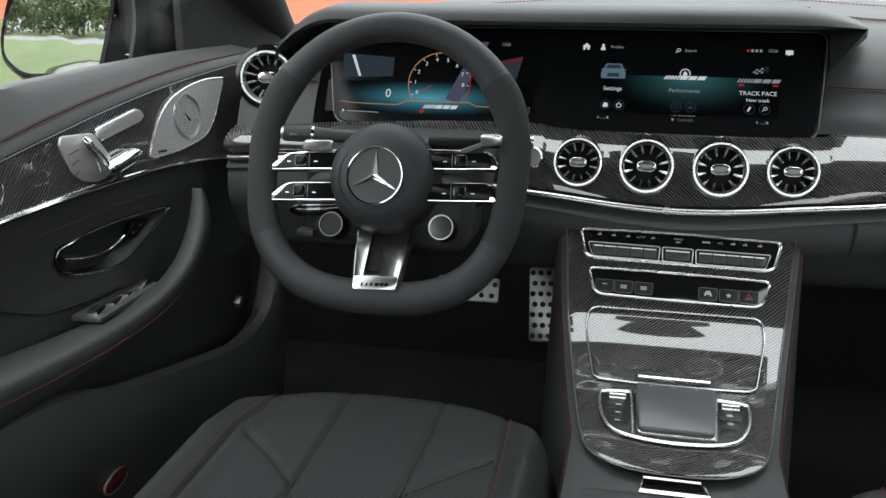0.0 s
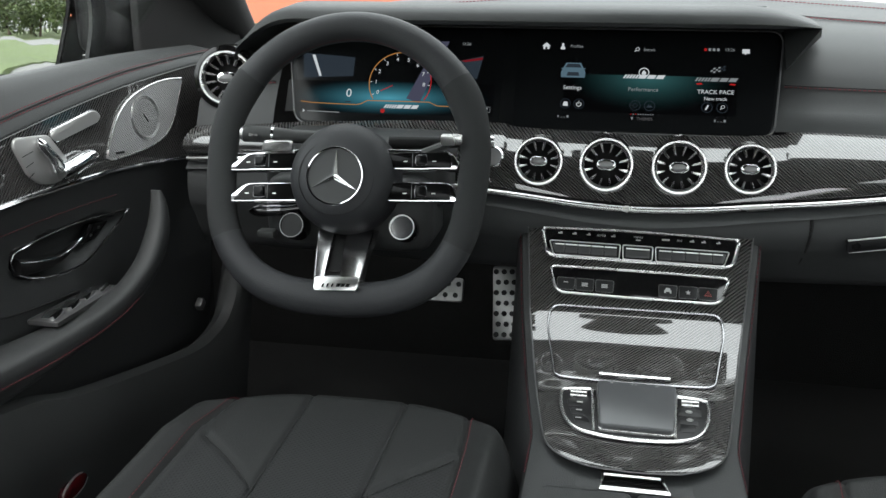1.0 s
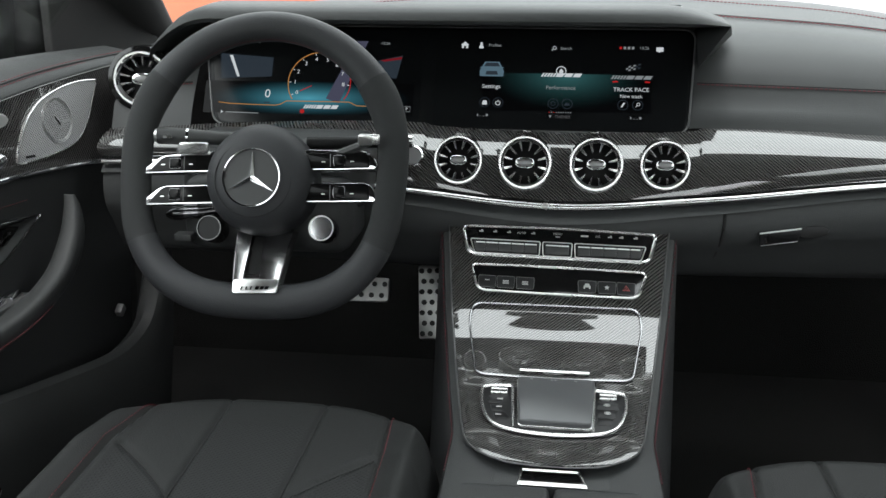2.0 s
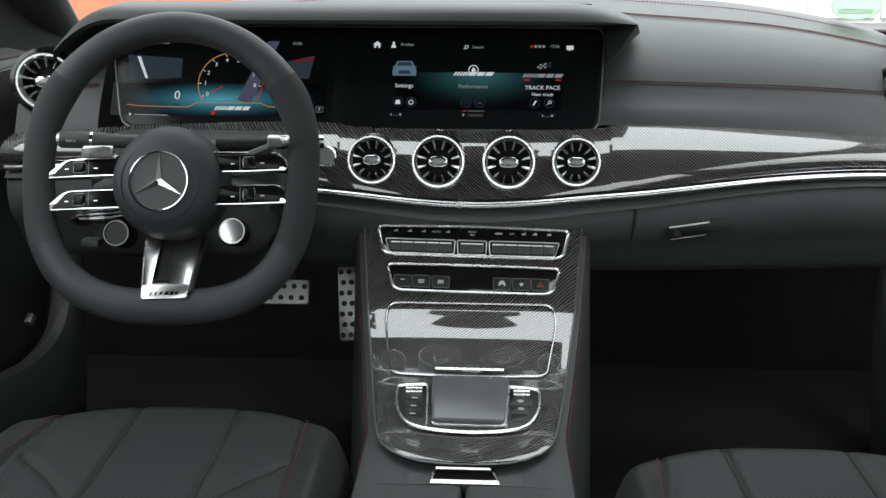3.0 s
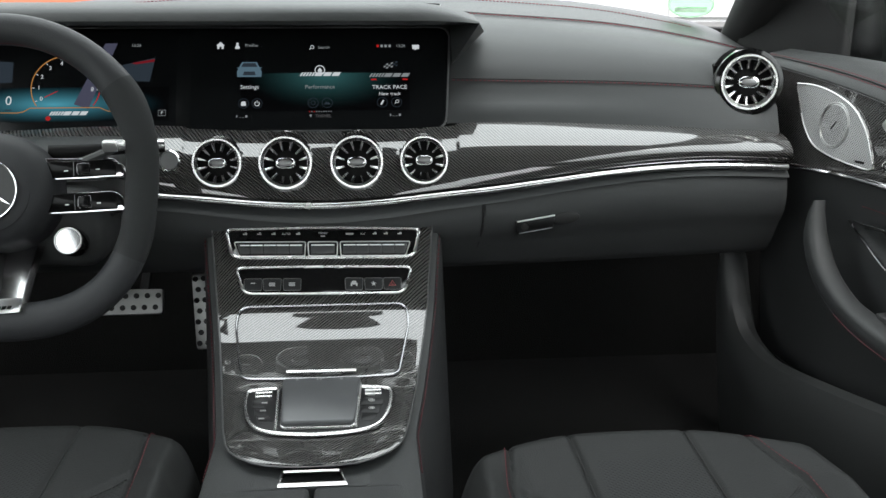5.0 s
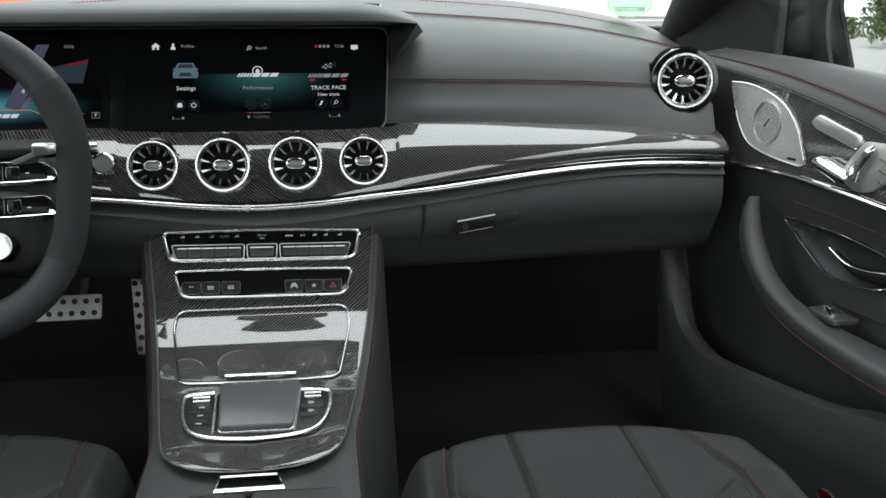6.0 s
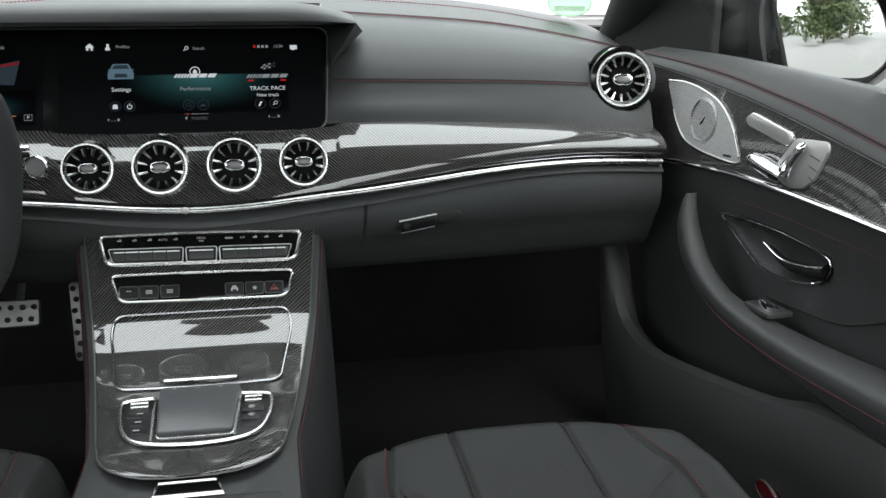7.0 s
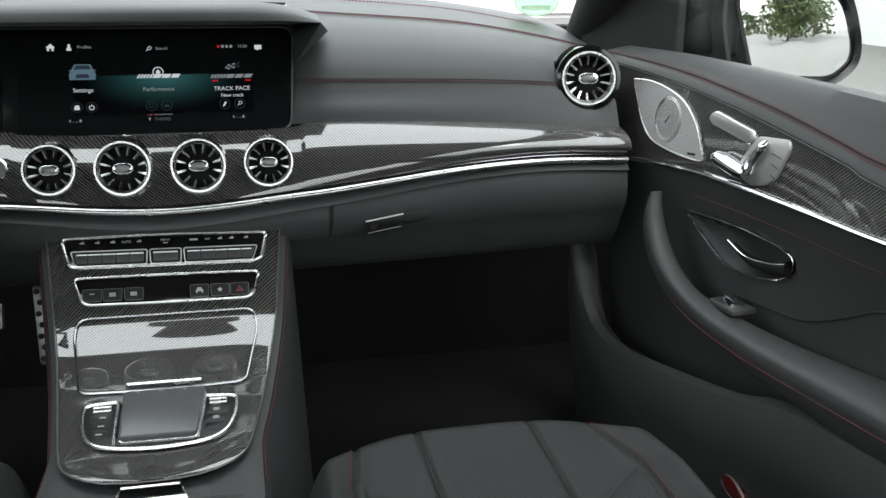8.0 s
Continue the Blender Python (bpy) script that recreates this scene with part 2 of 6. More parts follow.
def tube(pts, r, n=8, closed=False, bm=None, flat=1.0, up=(0, 0, 1), caps=True):
    """A round or flattened rod along pts; r may be a list."""
    bm = bm or bmesh.new()
    p = [Vector(q) for q in pts]
    m = len(p)
    rs = r if isinstance(r, (list, tuple, np.ndarray)) else [r] * m
    rings = []
    for i in range(m):
        a = p[(i - 1) % m] if (closed or i) else p[i]
        b = p[(i + 1) % m] if (closed or i < m - 1) else p[i]
        t = (b - a).normalized()
        s = t.cross(Vector(up))
        if s.length < 1e-4:
            s = t.cross(Vector((1, 0, 0)))
        s.normalize()
        w = s.cross(t)
        rings.append([bm.verts.new(p[i] + (s * math.cos(k) + w * (flat * math.sin(k))) * float(rs[i])) for k in [2 * math.pi * j / n for j in range(n)]])
    for i in range(m if closed else m - 1):
        A, B = rings[i], rings[(i + 1) % m]
        for j in range(n):
            bm.faces.new((A[j], A[(j + 1) % n], B[(j + 1) % n], B[j]))
    if not closed and caps:
        bm.faces.new(rings[0][::-1])
        bm.faces.new(rings[-1])
    return bm


def stitch(pts, r, dash=0.0042, gap=0.0022):
    """A row of short stitches along a line, as one mesh."""
    bm = bmesh.new()
    p = np.array([tuple(q) for q in pts], float)
    le = np.concatenate([[0], np.cumsum(np.linalg.norm(np.diff(p, axis=0), axis=1))])
    at = lambda d: tuple(np.interp(d, le, p[:, k]) for k in range(3))
    d = 0.0
    while d + dash < le[-1]:
        tube([at(d), at(d + dash)], r, 4, bm=bm)
        d += dash + gap
    return bm


def metric_uv(ob, f):
    """Lay a mesh's UV map in metres: f(place) gives the two numbers."""
    lay = ob.data.uv_layers.active.data
    for lp in ob.data.loops:
        lay[lp.index].uv = f(ob.data.vertices[lp.vertex_index].co)


def round_hole(bm, cx, cz, r, slack):
    """Move the ragged edge of a hole onto a circle, seen along y."""
    for v in {v for e in bm.edges if e.is_boundary for v in e.verts}:
        d = math.hypot(v.co.x - cx, v.co.z - cz)
        if 1e-6 < d < r + slack:
            v.co.x, v.co.z = cx + (v.co.x - cx) * r / d, cz + (v.co.z - cz) * r / d


def round_poly(pts, r, n=5):
    """A closed 2D outline with its corners rounded."""
    out = []
    m = len(pts)
    rs = r if isinstance(r, (list, tuple)) else [r] * m
    for i in range(m):
        a, b, c = (Vector(pts[(i + k) % m]) for k in (-1, 0, 1))
        u, v = (a - b), (c - b)
        k = min(rs[i], u.length * 0.48, v.length * 0.48)
        u, v = b + u.normalized() * k, b + v.normalized() * k
        for s in np.linspace(0, 1, n):
            out.append(tuple((1 - s) ** 2 * u + 2 * s * (1 - s) * b + s * s * v))
    return out


def slab(outline, lift, to3d, bm=None, bevel=0.0):
    """A plate from a closed 2D outline: to3d(a, b, h) places it; it stands from h = lift[0] to lift[1]."""
    bm = bm or bmesh.new()
    o = np.array(outline)
    c = o.mean(0)
    lv = [(lift[0], 0.0), (lift[1] - bevel, 0.0), (lift[1] - bevel * 0.3, bevel * 0.35), (lift[1], bevel)] if bevel else [(lift[0], 0.0), (lift[1], 0.0)]
    rings = []
    for h, inset in lv:
        d = o - c
        ln = np.linalg.norm(d, axis=1, keepdims=True)
        q = c + d * np.maximum(0.05, 1 - inset / np.maximum(ln, 1e-6))
        rings.append([bm.verts.new(to3d(a, b, h)) for a, b in q])
    k = len(o)
    for A, B in zip(rings, rings[1:]):
        for j in range(k):
            bm.faces.new((A[j], A[(j + 1) % k], B[(j + 1) % k], B[j]))
    bm.faces.new(rings[-1])
    bm.faces.new(rings[0][::-1])
    return bm


def frame_rod(outline, to3d, h, r, bm=None, flat=1.0):
    return tube([to3d(a, b, h) for a, b in outline], r, 8, True, bm, flat)


def lathe(profile, m, n=40, bm=None):
    """Turn (radius, height) pairs round the local z of pose m."""
    bm = bm or bmesh.new()
    rings = []
    for r, h in profile:
        rings.append([bm.verts.new(m @ Vector((r * math.cos(a), r * math.sin(a), h))) for a in [2 * math.pi * k / n for k in range(n)]])
    for A, B in zip(rings, rings[1:]):
        for j in range(n):
            bm.faces.new((A[j], A[(j + 1) % n], B[(j + 1) % n], B[j]))
    return bm


def box(lo, hi, m=None, bm=None, bevel=0.0, seg=2):
    own = bmesh.new()
    bmesh.ops.create_cube(own, size=1)
    lo, hi = Vector(lo), Vector(hi)
    for v in own.verts:
        v.co = Vector(((lo[i] + hi[i]) / 2 + v.co[i] * (hi[i] - lo[i]) for i in range(3)))
    if bevel:
        bmesh.ops.bevel(own, geom=own.edges[:], offset=bevel, segments=seg, affect="EDGES", profile=0.6)
    if m is not None:
        bmesh.ops.transform(own, matrix=m, verts=own.verts)
    if bm is None:
        return own
    tmp = bpy.data.meshes.new("tmp")
    own.to_mesh(tmp)
    own.free()
    bm.from_mesh(tmp)
    bpy.data.meshes.remove(tmp)
    return bm


def basis(o, ex, ey):
    """A pose from an origin and its x and y directions."""
    ex = Vector(ex).normalized()
    ez = ex.cross(Vector(ey)).normalized()
    ey = ez.cross(ex)
    m = Matrix((ex, ey, ez)).transposed().to_4x4()
    m.translation = Vector(o)
    return m


def words(text, size, m, material, parent, label="", align="CENTER", squeeze=1.0):
    """Raised lettering as one mesh, its middle at pose m."""
    c = bpy.data.curves.new("lettering", "FONT")
    c.body, c.size, c.align_x, c.align_y, c.extrude, c.resolution_u = text, size, align, "CENTER", 0.00008, 3
    o = bpy.data.objects.new("lettering", c)
    scene.collection.objects.link(o)
    me = bpy.data.meshes.new_from_object(o.evaluated_get(bpy.context.evaluated_depsgraph_get()))
    bpy.data.objects.remove(o)
    me.transform(m @ Matrix.Diagonal((squeeze, 1, 1, 1)))
    me.materials.clear()
    me.materials.append(material)
    ob = new("lettering", me)
    ob.parent = parent
    if label:
        ob["label"] = label
    return ob


# ---- ground and surroundings ----
def build_ground():
    bm = bmesh.new()
    bmesh.ops.create_grid(bm, x_segments=2, y_segments=2, size=1500)
    m = surface("pale_paving", (0.095, 0.095, 0.09), 0.8, grain=40, bump=0.5, vary=0.2, dist=0.004, blotch=0.6)
    tagged(part("ground", bm, m), "pale grey paved ground around the car", "ground", kind="structure")
    bm = box((-120, -90, 0.004), (-3.4, 40, 0.05))
    g = surface("mown_grass", (0.075, 0.105, 0.03), 0.9, grain=90, bump=0.9, vary=0.45, dist=0.03, blotch=0.8)
    tagged(part("lawn", bm, g), "mown green lawn beside the paved ground", "lawn", kind="stuff")
    r = surface("pale_asphalt", (0.11, 0.11, 0.107), 0.85, grain=30, bump=0.4, vary=0.2, dist=0.004, blotch=0.5)
    tagged(part("road", box((-70, -25, 0.02), (-3.4, -17, 0.06)), r), "pale asphalt lane crossing the lawn", "road", kind="structure")


build_ground()

# ---- the car's shell ----
GLASS_TOP, GLASS_BASE = (1.12, 1.34), (1.88, 0.962)   # y, z of the windscreen's upper and lower edge


def build_shell():
    floor = part("floor", box((-0.80, -1.2, 0.20), (0.80, 1.78, 0.24)), CARPET)
    tagged(floor, "black carpet on the car's floor", "floor", kind="structure")
    wall = part("wall_front", box((-0.86, 1.74, 0.2), (0.86, 1.80, 0.9)), CARPET)
    tagged(wall, "black bulkhead ahead of the footwells", "wall", kind="structure")
    wall = part("wall_rear", box((-0.86, -1.3, 0.2), (0.86, -1.2, 0.92)), CARPET)
    tagged(wall, "black carpeted rear bulkhead", "wall", kind="structure")
    for s in (-1, 1):
        b = part("wall_left" if s < 0 else "wall_right", box((min(s * 0.86, s * 0.90), -1.3, 0.2), (max(s * 0.86, s * 0.90), 1.8, 0.84)), PAINT)
        tagged(b, "graphite painted side wall of the car", "wall", kind="structure")
    # roof with an opening for the glass panel
    rows = []
    for y in np.linspace(-0.55, 1.14, 16):
        k = 1.34 + 0.05 * math.sin(math.pi * (y + 0.9) / 2.5)
        rows.append([(x, y, k - 0.09 * abs(x / 0.67) ** 3) for x in np.linspace(-0.67, 0.67, 15)])
    bm = grid(rows)
    roof = part("ceiling", thicken(bm, -0.05), HEADLINER)
    tagged(roof, "black cloth headliner of the car", "ceiling", kind="structure")
    # windscreen
    rows = []
    for i, k in enumerate(np.linspace(0, 1, 10)):
        y, z = GLASS_BASE[0] + k * (GLASS_TOP[0] - GLASS_BASE[0]), GLASS_BASE[1] + k * (GLASS_TOP[1] - GLASS_BASE[1]) + 0.035 * math.sin(math.pi * k)
        w = 0.80 - 0.11 * k
        rows.append([(w * q, y - 0.20 * abs(q) ** 2.4 * (1 - 0.5 * k), z) for q in np.linspace(-1, 1, 17)])
    pane = part("window_1", thicken(grid(rows), 0.005), GLASS)
    pane.visible_shadow = False
    tagged(pane, "clear curved windscreen above the dashboard", "windscreen", kind="structure")
    for s in (-1, 1):
        line = curve_through([(s * 0.755, 1.70, 0.86), (s * 0.725, 1.50, 1.00), (s * 0.70, 1.30, 1.16), (s * 0.67, 1.08, 1.29), (s * 0.65, 0.7, 1.335), (s * 0.65, 0.1, 1.335), (s * 0.66, -0.6, 1.27)], 50)
        bm = tube(line, [0.048] * 50, 12, flat=0.85)
        tagged(part("trim", bm, HEADLINER), "black-covered roof pillar and rail", "pillar", kind="structure")
        bm = tube(curve_through([(s * 0.80, -0.12, 0.80), (s * 0.72, -0.16, 1.1), (s * 0.62, -0.2, 1.32)], 14), 0.06, 10)
        quad = [(1.385, 0.86), (1.62, 0.86), (1.55, 1.00), (1.42, 1.08), (1.385, 1.08)]
        bm2 = slab(round_poly(quad, 0.012, 3), (0.0, 0.012), lambda a, b, h: Vector((s * (0.800 - 0.35 * (a - 1.385) - h), a, b)), bevel=0.003)
        tagged(part("trim", bm2, HEADLINER), "black corner panel between pillar and door", "trim", kind="structure")
        tagged(part("trim", bm, HEADLINER), "black-covered middle roof pillar", "pillar", kind="structure")
        rows = []
        for k in np.linspace(0, 1, 6):
            rows.append([(s * (0.815 - 0.17 * k), y0 + (y1 - y0) * k, 0.85 + 0.46 * k) for y0, y1 in [(1.62 - 2.0 * q, 1.02 - 1.3 * q) for q in np.linspace(0, 1, 8)]])
        pane = part("window_2" if s < 0 else "window_3", thicken(grid(rows), 0.004), GLASS)
        pane.visible_shadow = False
        tagged(pane, "clear side window of the car", "window", kind="structure")
    # rear end: shelf and glass
    tagged(part("rear_shelf", box((-0.8, -1.2, 0.86), (0.8, -0.75, 0.90), bevel=0.01), CARPET), "black carpeted shelf under the rear window", "shelf", kind="structure")
    rows = [[(0.66 * q, -1.2 + 0.65 * k, 0.92 + 0.40 * k) for q in np.linspace(-1, 1, 5)] for k in np.linspace(0, 1, 5)]
    pane = part("window_4", thicken(grid(rows), 0.004), GLASS)
    pane.visible_shadow = False
    tagged(pane, "clear rear window of the car", "window", kind="structure")


build_shell()


# ---- dashboard ----
CHROME_Z = [(0, 0.698), (0.08, 0.701), (0.16, 0.708), (0.23, 0.7135), (0.31, 0.722), (0.39, 0.7305), (0.47, 0.736), (0.556, 0.7375), (0.66, 0.732), (0.7, 0.729)]
TOP_Z = [(0, 0.784), (0.17, 0.789), (0.2, 0.794), (0.31, 0.794), (0.48, 0.787), (0.567, 0.781), (0.64, 0.777), (0.7, 0.77)]
DROP = [(0, 0), (0.15, 0.0), (0.26, 0.006), (0.45, 0.020), (0.59, 0.042), (0.70, 0.068), (0.76, 0.09)]


def smooth(table, sym=False):
    """The same table as a smooth line of many points; sym: level at its start."""
    t = [(-table[1][0], table[1][1])] + table if sym else table
    return [tuple(p) for p in curve_through(t, 240)]


CHROME_Z, TOP_Z, DROP = smooth(CHROME_Z, True), smooth(TOP_Z, True), smooth(DROP, True)


def chrome_y(x):
    return 1.235 + 0.053 * (abs(x) / 0.67) ** 1.4


def top_y(x):
    return 1.312 + 0.003 * (abs(x) / 0.67) ** 2


def dash_point(x, k):
    """A point of the decorative panel: k from 0 (bright strip) to 1 (upper edge)."""
    y0, z0, y1, z1 = chrome_y(0), interp(CHROME_Z, abs(x)) + 0.004, top_y(x), interp(TOP_Z, abs(x))
    e = 0.5   # half flat, half a quarter ellipse; the sweep towards the doors stays low on the panel
    return (x, y0 + (y1 - y0) * ((1 - e) * k + e * (1 - math.cos(math.pi * k / 2))) + (chrome_y(x) - y0) * (1 - k) ** 3, z0 + (z1 - z0) * ((1 - e) * k + e * math.sin(math.pi * k / 2)))


XS = np.linspace(-0.672, 0.672, 97)
VENTS = [(-0.1400, 0.0335, 1.253), (-0.048, 0.0365, 1.246), (0.048, 0.0365, 1.246), (0.1400, 0.0335, 1.253)]   # x, radius, y


def build_dashboard():
    d = thing("dashboard", "black leather dashboard with carbon trim and red stitching", "dashboard", (0, 1.3, 0.6))
    d.location = (0, 0, 0)
    bm = grid([[dash_point(x, k) for x in np.linspace(-0.672, 0.672, 481)] for k in np.linspace(0, 1, 34)])
    cut = []
    for f in bm.faces:
        c = f.calc_center_median()
        for vx, vr, vy in VENTS:
            if abs(c.x - vx) < vr and math.hypot(c.x - vx, (c.z - 0.7525) * 0.97 + (c.y - vy) * 0.24) < vr * 0.93:
                cut.append(f)
    bmesh.ops.delete(bm, geom=cut, context="FACES")
    for vx, vr, vy in VENTS:
        round_hole(bm, vx, 0.7525, vr * 0.93, 0.004)
    metric_uv(part("carbon_panel", bm, CARBON, d, "glossy dark carbon weave panel"), lambda c: (c.x, c.z * 1.25))
    strip = [Vector((x, chrome_y(x) - 0.0085, interp(CHROME_Z, abs(x)) - 0.0015)) for x in np.linspace(-0.67, 0.67, 91)]
    part("bright_strip", tube(strip, 0.0054, 10, flat=0.9), SATIN, d, "thin polished metal strip")
    part("bright_strip", tube([p + Vector((0, 0.0045, 0.0070)) for p in strip], 0.0008, 6), DARK_CHROME, d, "thin polished metal strip")
    # lower panel, under the strip
    rows = []
    for k in np.linspace(0, 1, 14):
        row = []
        for x in XS:
            c0, z0 = chrome_y(x), interp(CHROME_Z, abs(x)) - 0.004
            zb = 0.592
            z = z0 + (zb - z0) * k
            row.append((x, c0 + 0.004 - 0.012 * math.sin(math.pi * min(1, k * 1.6)) + 0.10 * max(0, k - 0.45) ** 1.6, z))
        rows.append(row)
    rows[0] = [(x, chrome_y(x) - 0.0055, interp(CHROME_Z, abs(x)) - 0.0135) for x in XS]
    for dy, dz in ((-0.0035, -0.0115), (0.001, -0.0105), (0.010, -0.0105), (0.014, -0.004)):
        rows.insert(0, [(x, chrome_y(x) + dy, interp(CHROME_Z, abs(x)) + dz) for x in XS])
    for q in (0.02, 0.10, 0.2):
        rows.append([(x, chrome_y(x) + 0.05 + q, 0.585) for x in XS])
    part("lower_panel", thicken(grid(rows), 0.004), LEATHER_TOP, d)
    # upper pad on both sides and behind the screen
    def upper(x):
        dz = interp(DROP, abs(x))
        ty, tz = top_y(x), interp(TOP_Z, abs(x))
        return [(ty - 0.001, tz - 0.001), (ty + 0.002, tz + 0.006), (ty + 0.008, tz + 0.018), (1.335, 0.828 - dz * 0.2), (1.348, 0.850 - dz * 0.35), (1.365, 0.876 - dz * 0.5), (1.395, 0.903 - dz * 0.7),
                (1.45, 0.926 - dz * 0.85), (1.52, 0.940 - dz), (1.60, 0.951 - dz), (1.72, 0.962 - dz * 0.9), (1.86, 0.964 - dz * 0.8)]
    def sheet(xs2, first):
        secs = [curve_through(upper(x), 60) for x in xs2]
        return [[(x, c[i][0] - (0.25 * max(0, abs(x) - 0.45) ** 1.6 * min(1, (c[i][0] - 1.42) / 0.1) if c[i][0] > 1.42 else 0), c[i][1]) for x, c in zip(xs2, secs)] for i in range(first, 60)]
    for xs2 in (np.linspace(0.189, 0.70, 150), np.linspace(-0.70, -0.545, 46)):
        bm = grid(sheet(xs2, 0))
        if xs2[0] > 0:
            for v in bm.verts:
                w = max(0.0, 1 - (v.co.x - 0.189) / 0.05) ** 2 if v.co.z < 0.93 and v.co.y < 1.40 else 0.0
                v.co.x += w * (0.176 + 0.076 * (v.co.z - 0.784) - 0.1885)
                v.co.y += 0.012 * w
        bmesh.ops.delete(bm, geom=[f for f in bm.faces if abs(f.calc_center_median().x) > 0.668 and f.calc_center_median().y < 1.40], context="FACES")
        cut = [f for f in bm.faces if f.calc_center_median().y < 1.376 and math.hypot(abs(f.calc_center_median().x) - 0.626, f.calc_center_median().z - 0.847) < 0.0455]
        bmesh.ops.delete(bm, geom=cut, context="FACES")
        round_hole(bm, math.copysign(0.626, xs2[0]), 0.847, 0.047, 0.006)
        part("upper_pad", bm, LEATHER_TOP, d)
    part("top_pad", thicken(grid(sheet(np.linspace(-0.545, 0.189, 40), 34)), 0.004), LEATHER_TOP, d)
    for s, lo in ((1, 0.187), (-1, 0.55)):
        seam = [(s * x, 1.3472, 0.8535 - 0.35 * interp(DROP, x)) for x in np.linspace(lo, 0.575, 30)]
        part("red_seam", stitch([(x, y - 0.0012, z - 0.0022) for x, y, z in seam], 0.0008), THREAD, d, "red stitched seam")
        part("seam_groove", tube([(x, y - 0.0002, z) for x, y, z in seam], 0.0010, 6), GROOVE, d)
        top = [(s * x, 1.52 - 0.25 * max(0, x - 0.45) ** 1.6, 0.942 - interp(DROP, x)) for x in np.linspace(0.12, 0.70, 40)]
        part("red_seam", stitch([(x, y - 0.006, z - 0.0006) for x, y, z in top], 0.0010), THREAD, d, "red stitched seam")
        part("seam_groove", tube([(x, y, z + 0.0003) for x, y, z in top], 0.0014, 6), GROOVE, d)
        part("red_seam", stitch([(x, y + 0.14, z + 0.018) for x, y, z in top[:36]], 0.0009), THREAD, d, "red stitched seam")
    # glove box lid: joint lines and handle
    sx = 0.222
    gap = [(sx - 0.012 * k ** 2, chrome_y(sx) - 0.0035 - 0.012 * math.sin(math.pi * min(1, k * 1.6)) + 0.10 * max(0, k - 0.45) ** 1.6 + 0.003, 0.708 - 0.112 * k) for k in np.linspace(0, 1, 20)]
    part("panel_gap", tube(gap, 0.0024, 6), GROOVE, d, "dark joint beside the glove box")
    hm = basis((0.2945, 1.2330, 0.6635), (1, 0.03, 0.155), (0, 0.08, 1))
    on_handle = lambda a, b, c: hm @ Vector((a, b, c))
    plate = round_poly([(-0.0265, -0.0085), (0.0225, -0.0085), (0.0285, 0.0085), (-0.0265, 0.0085)], 0.0015, 3)
    # no hollow: a near-flush dark oval paints the shade of the finger recess
    part("finger_recess_shade", slab([(0.043 + 0.021 * math.cos(t), 0.0005 + 0.0085 * math.sin(t)) for t in np.linspace(0, 6.28, 24, endpoint=False)], (-0.008, 0.0006), on_handle, bevel=0.003), GROOVE, d, "dark oval plate painted as the shade of a finger recess")
    h = part("glove_box_handle", slab(plate, (-0.006, 0.0022), on_handle, bevel=0.0008), HOUSING, d, "dark flush handle with a bright upper edge")
    part("handle_edge", tube([on_handle(-0.0262, 0.0083, 0.0022), on_handle(0.0278, 0.0083, 0.0022)], 0.0011, 6), LIGHT_SATIN, h)
    part("handle_edge", tube([on_handle(-0.0262, -0.0083, 0.0020), on_handle(0.0215, -0.0083, 0.0020)], 0.0006, 6), MATT_METAL, h)
    part("lock", lathe([(0.0, 0.0030), (0.0052, 0.0030), (0.0060, 0.0018)], hm @ Matrix.Translation((-0.0165, -0.0005, 0)), 18), GLOSS, h)
    return d


build_dashboard()


# ---- screen ----
SO, SU, SV = Vector((0, 1.321, 0.789)), Vector((1, 0, 0)), Vector((0, 0.54, 1)).normalized()
SN = SU.cross(SV)


def on_screen(a, b, h=0.0):
    return SO + SU * float(a) + SV * float(b) + SN * float(h)


def build_display():
    d = thing("display_unit", "wide black glass double display showing instruments and menu", "display")
    edge = round_poly([(-0.512, -0.006), (0.176, -0.006), (0.187, 0.152), (-0.541, 0.152)], 0.021, 6)
    part("glass", slab(edge, (-0.012, 0.0), on_screen, bevel=0.001), SCREEN, d, "black glossy glass front")
    part("back", slab([(a * 0.99, b * 0.99 + 0.0005) for a, b in edge], (-0.09, -0.0125), on_screen), DARK, d)
    part("bezel", frame_rod(edge, on_screen, 0.0, 0.0014), BEZEL, d, "thin grey metal rim")
    return d


DISPLAY = build_display()


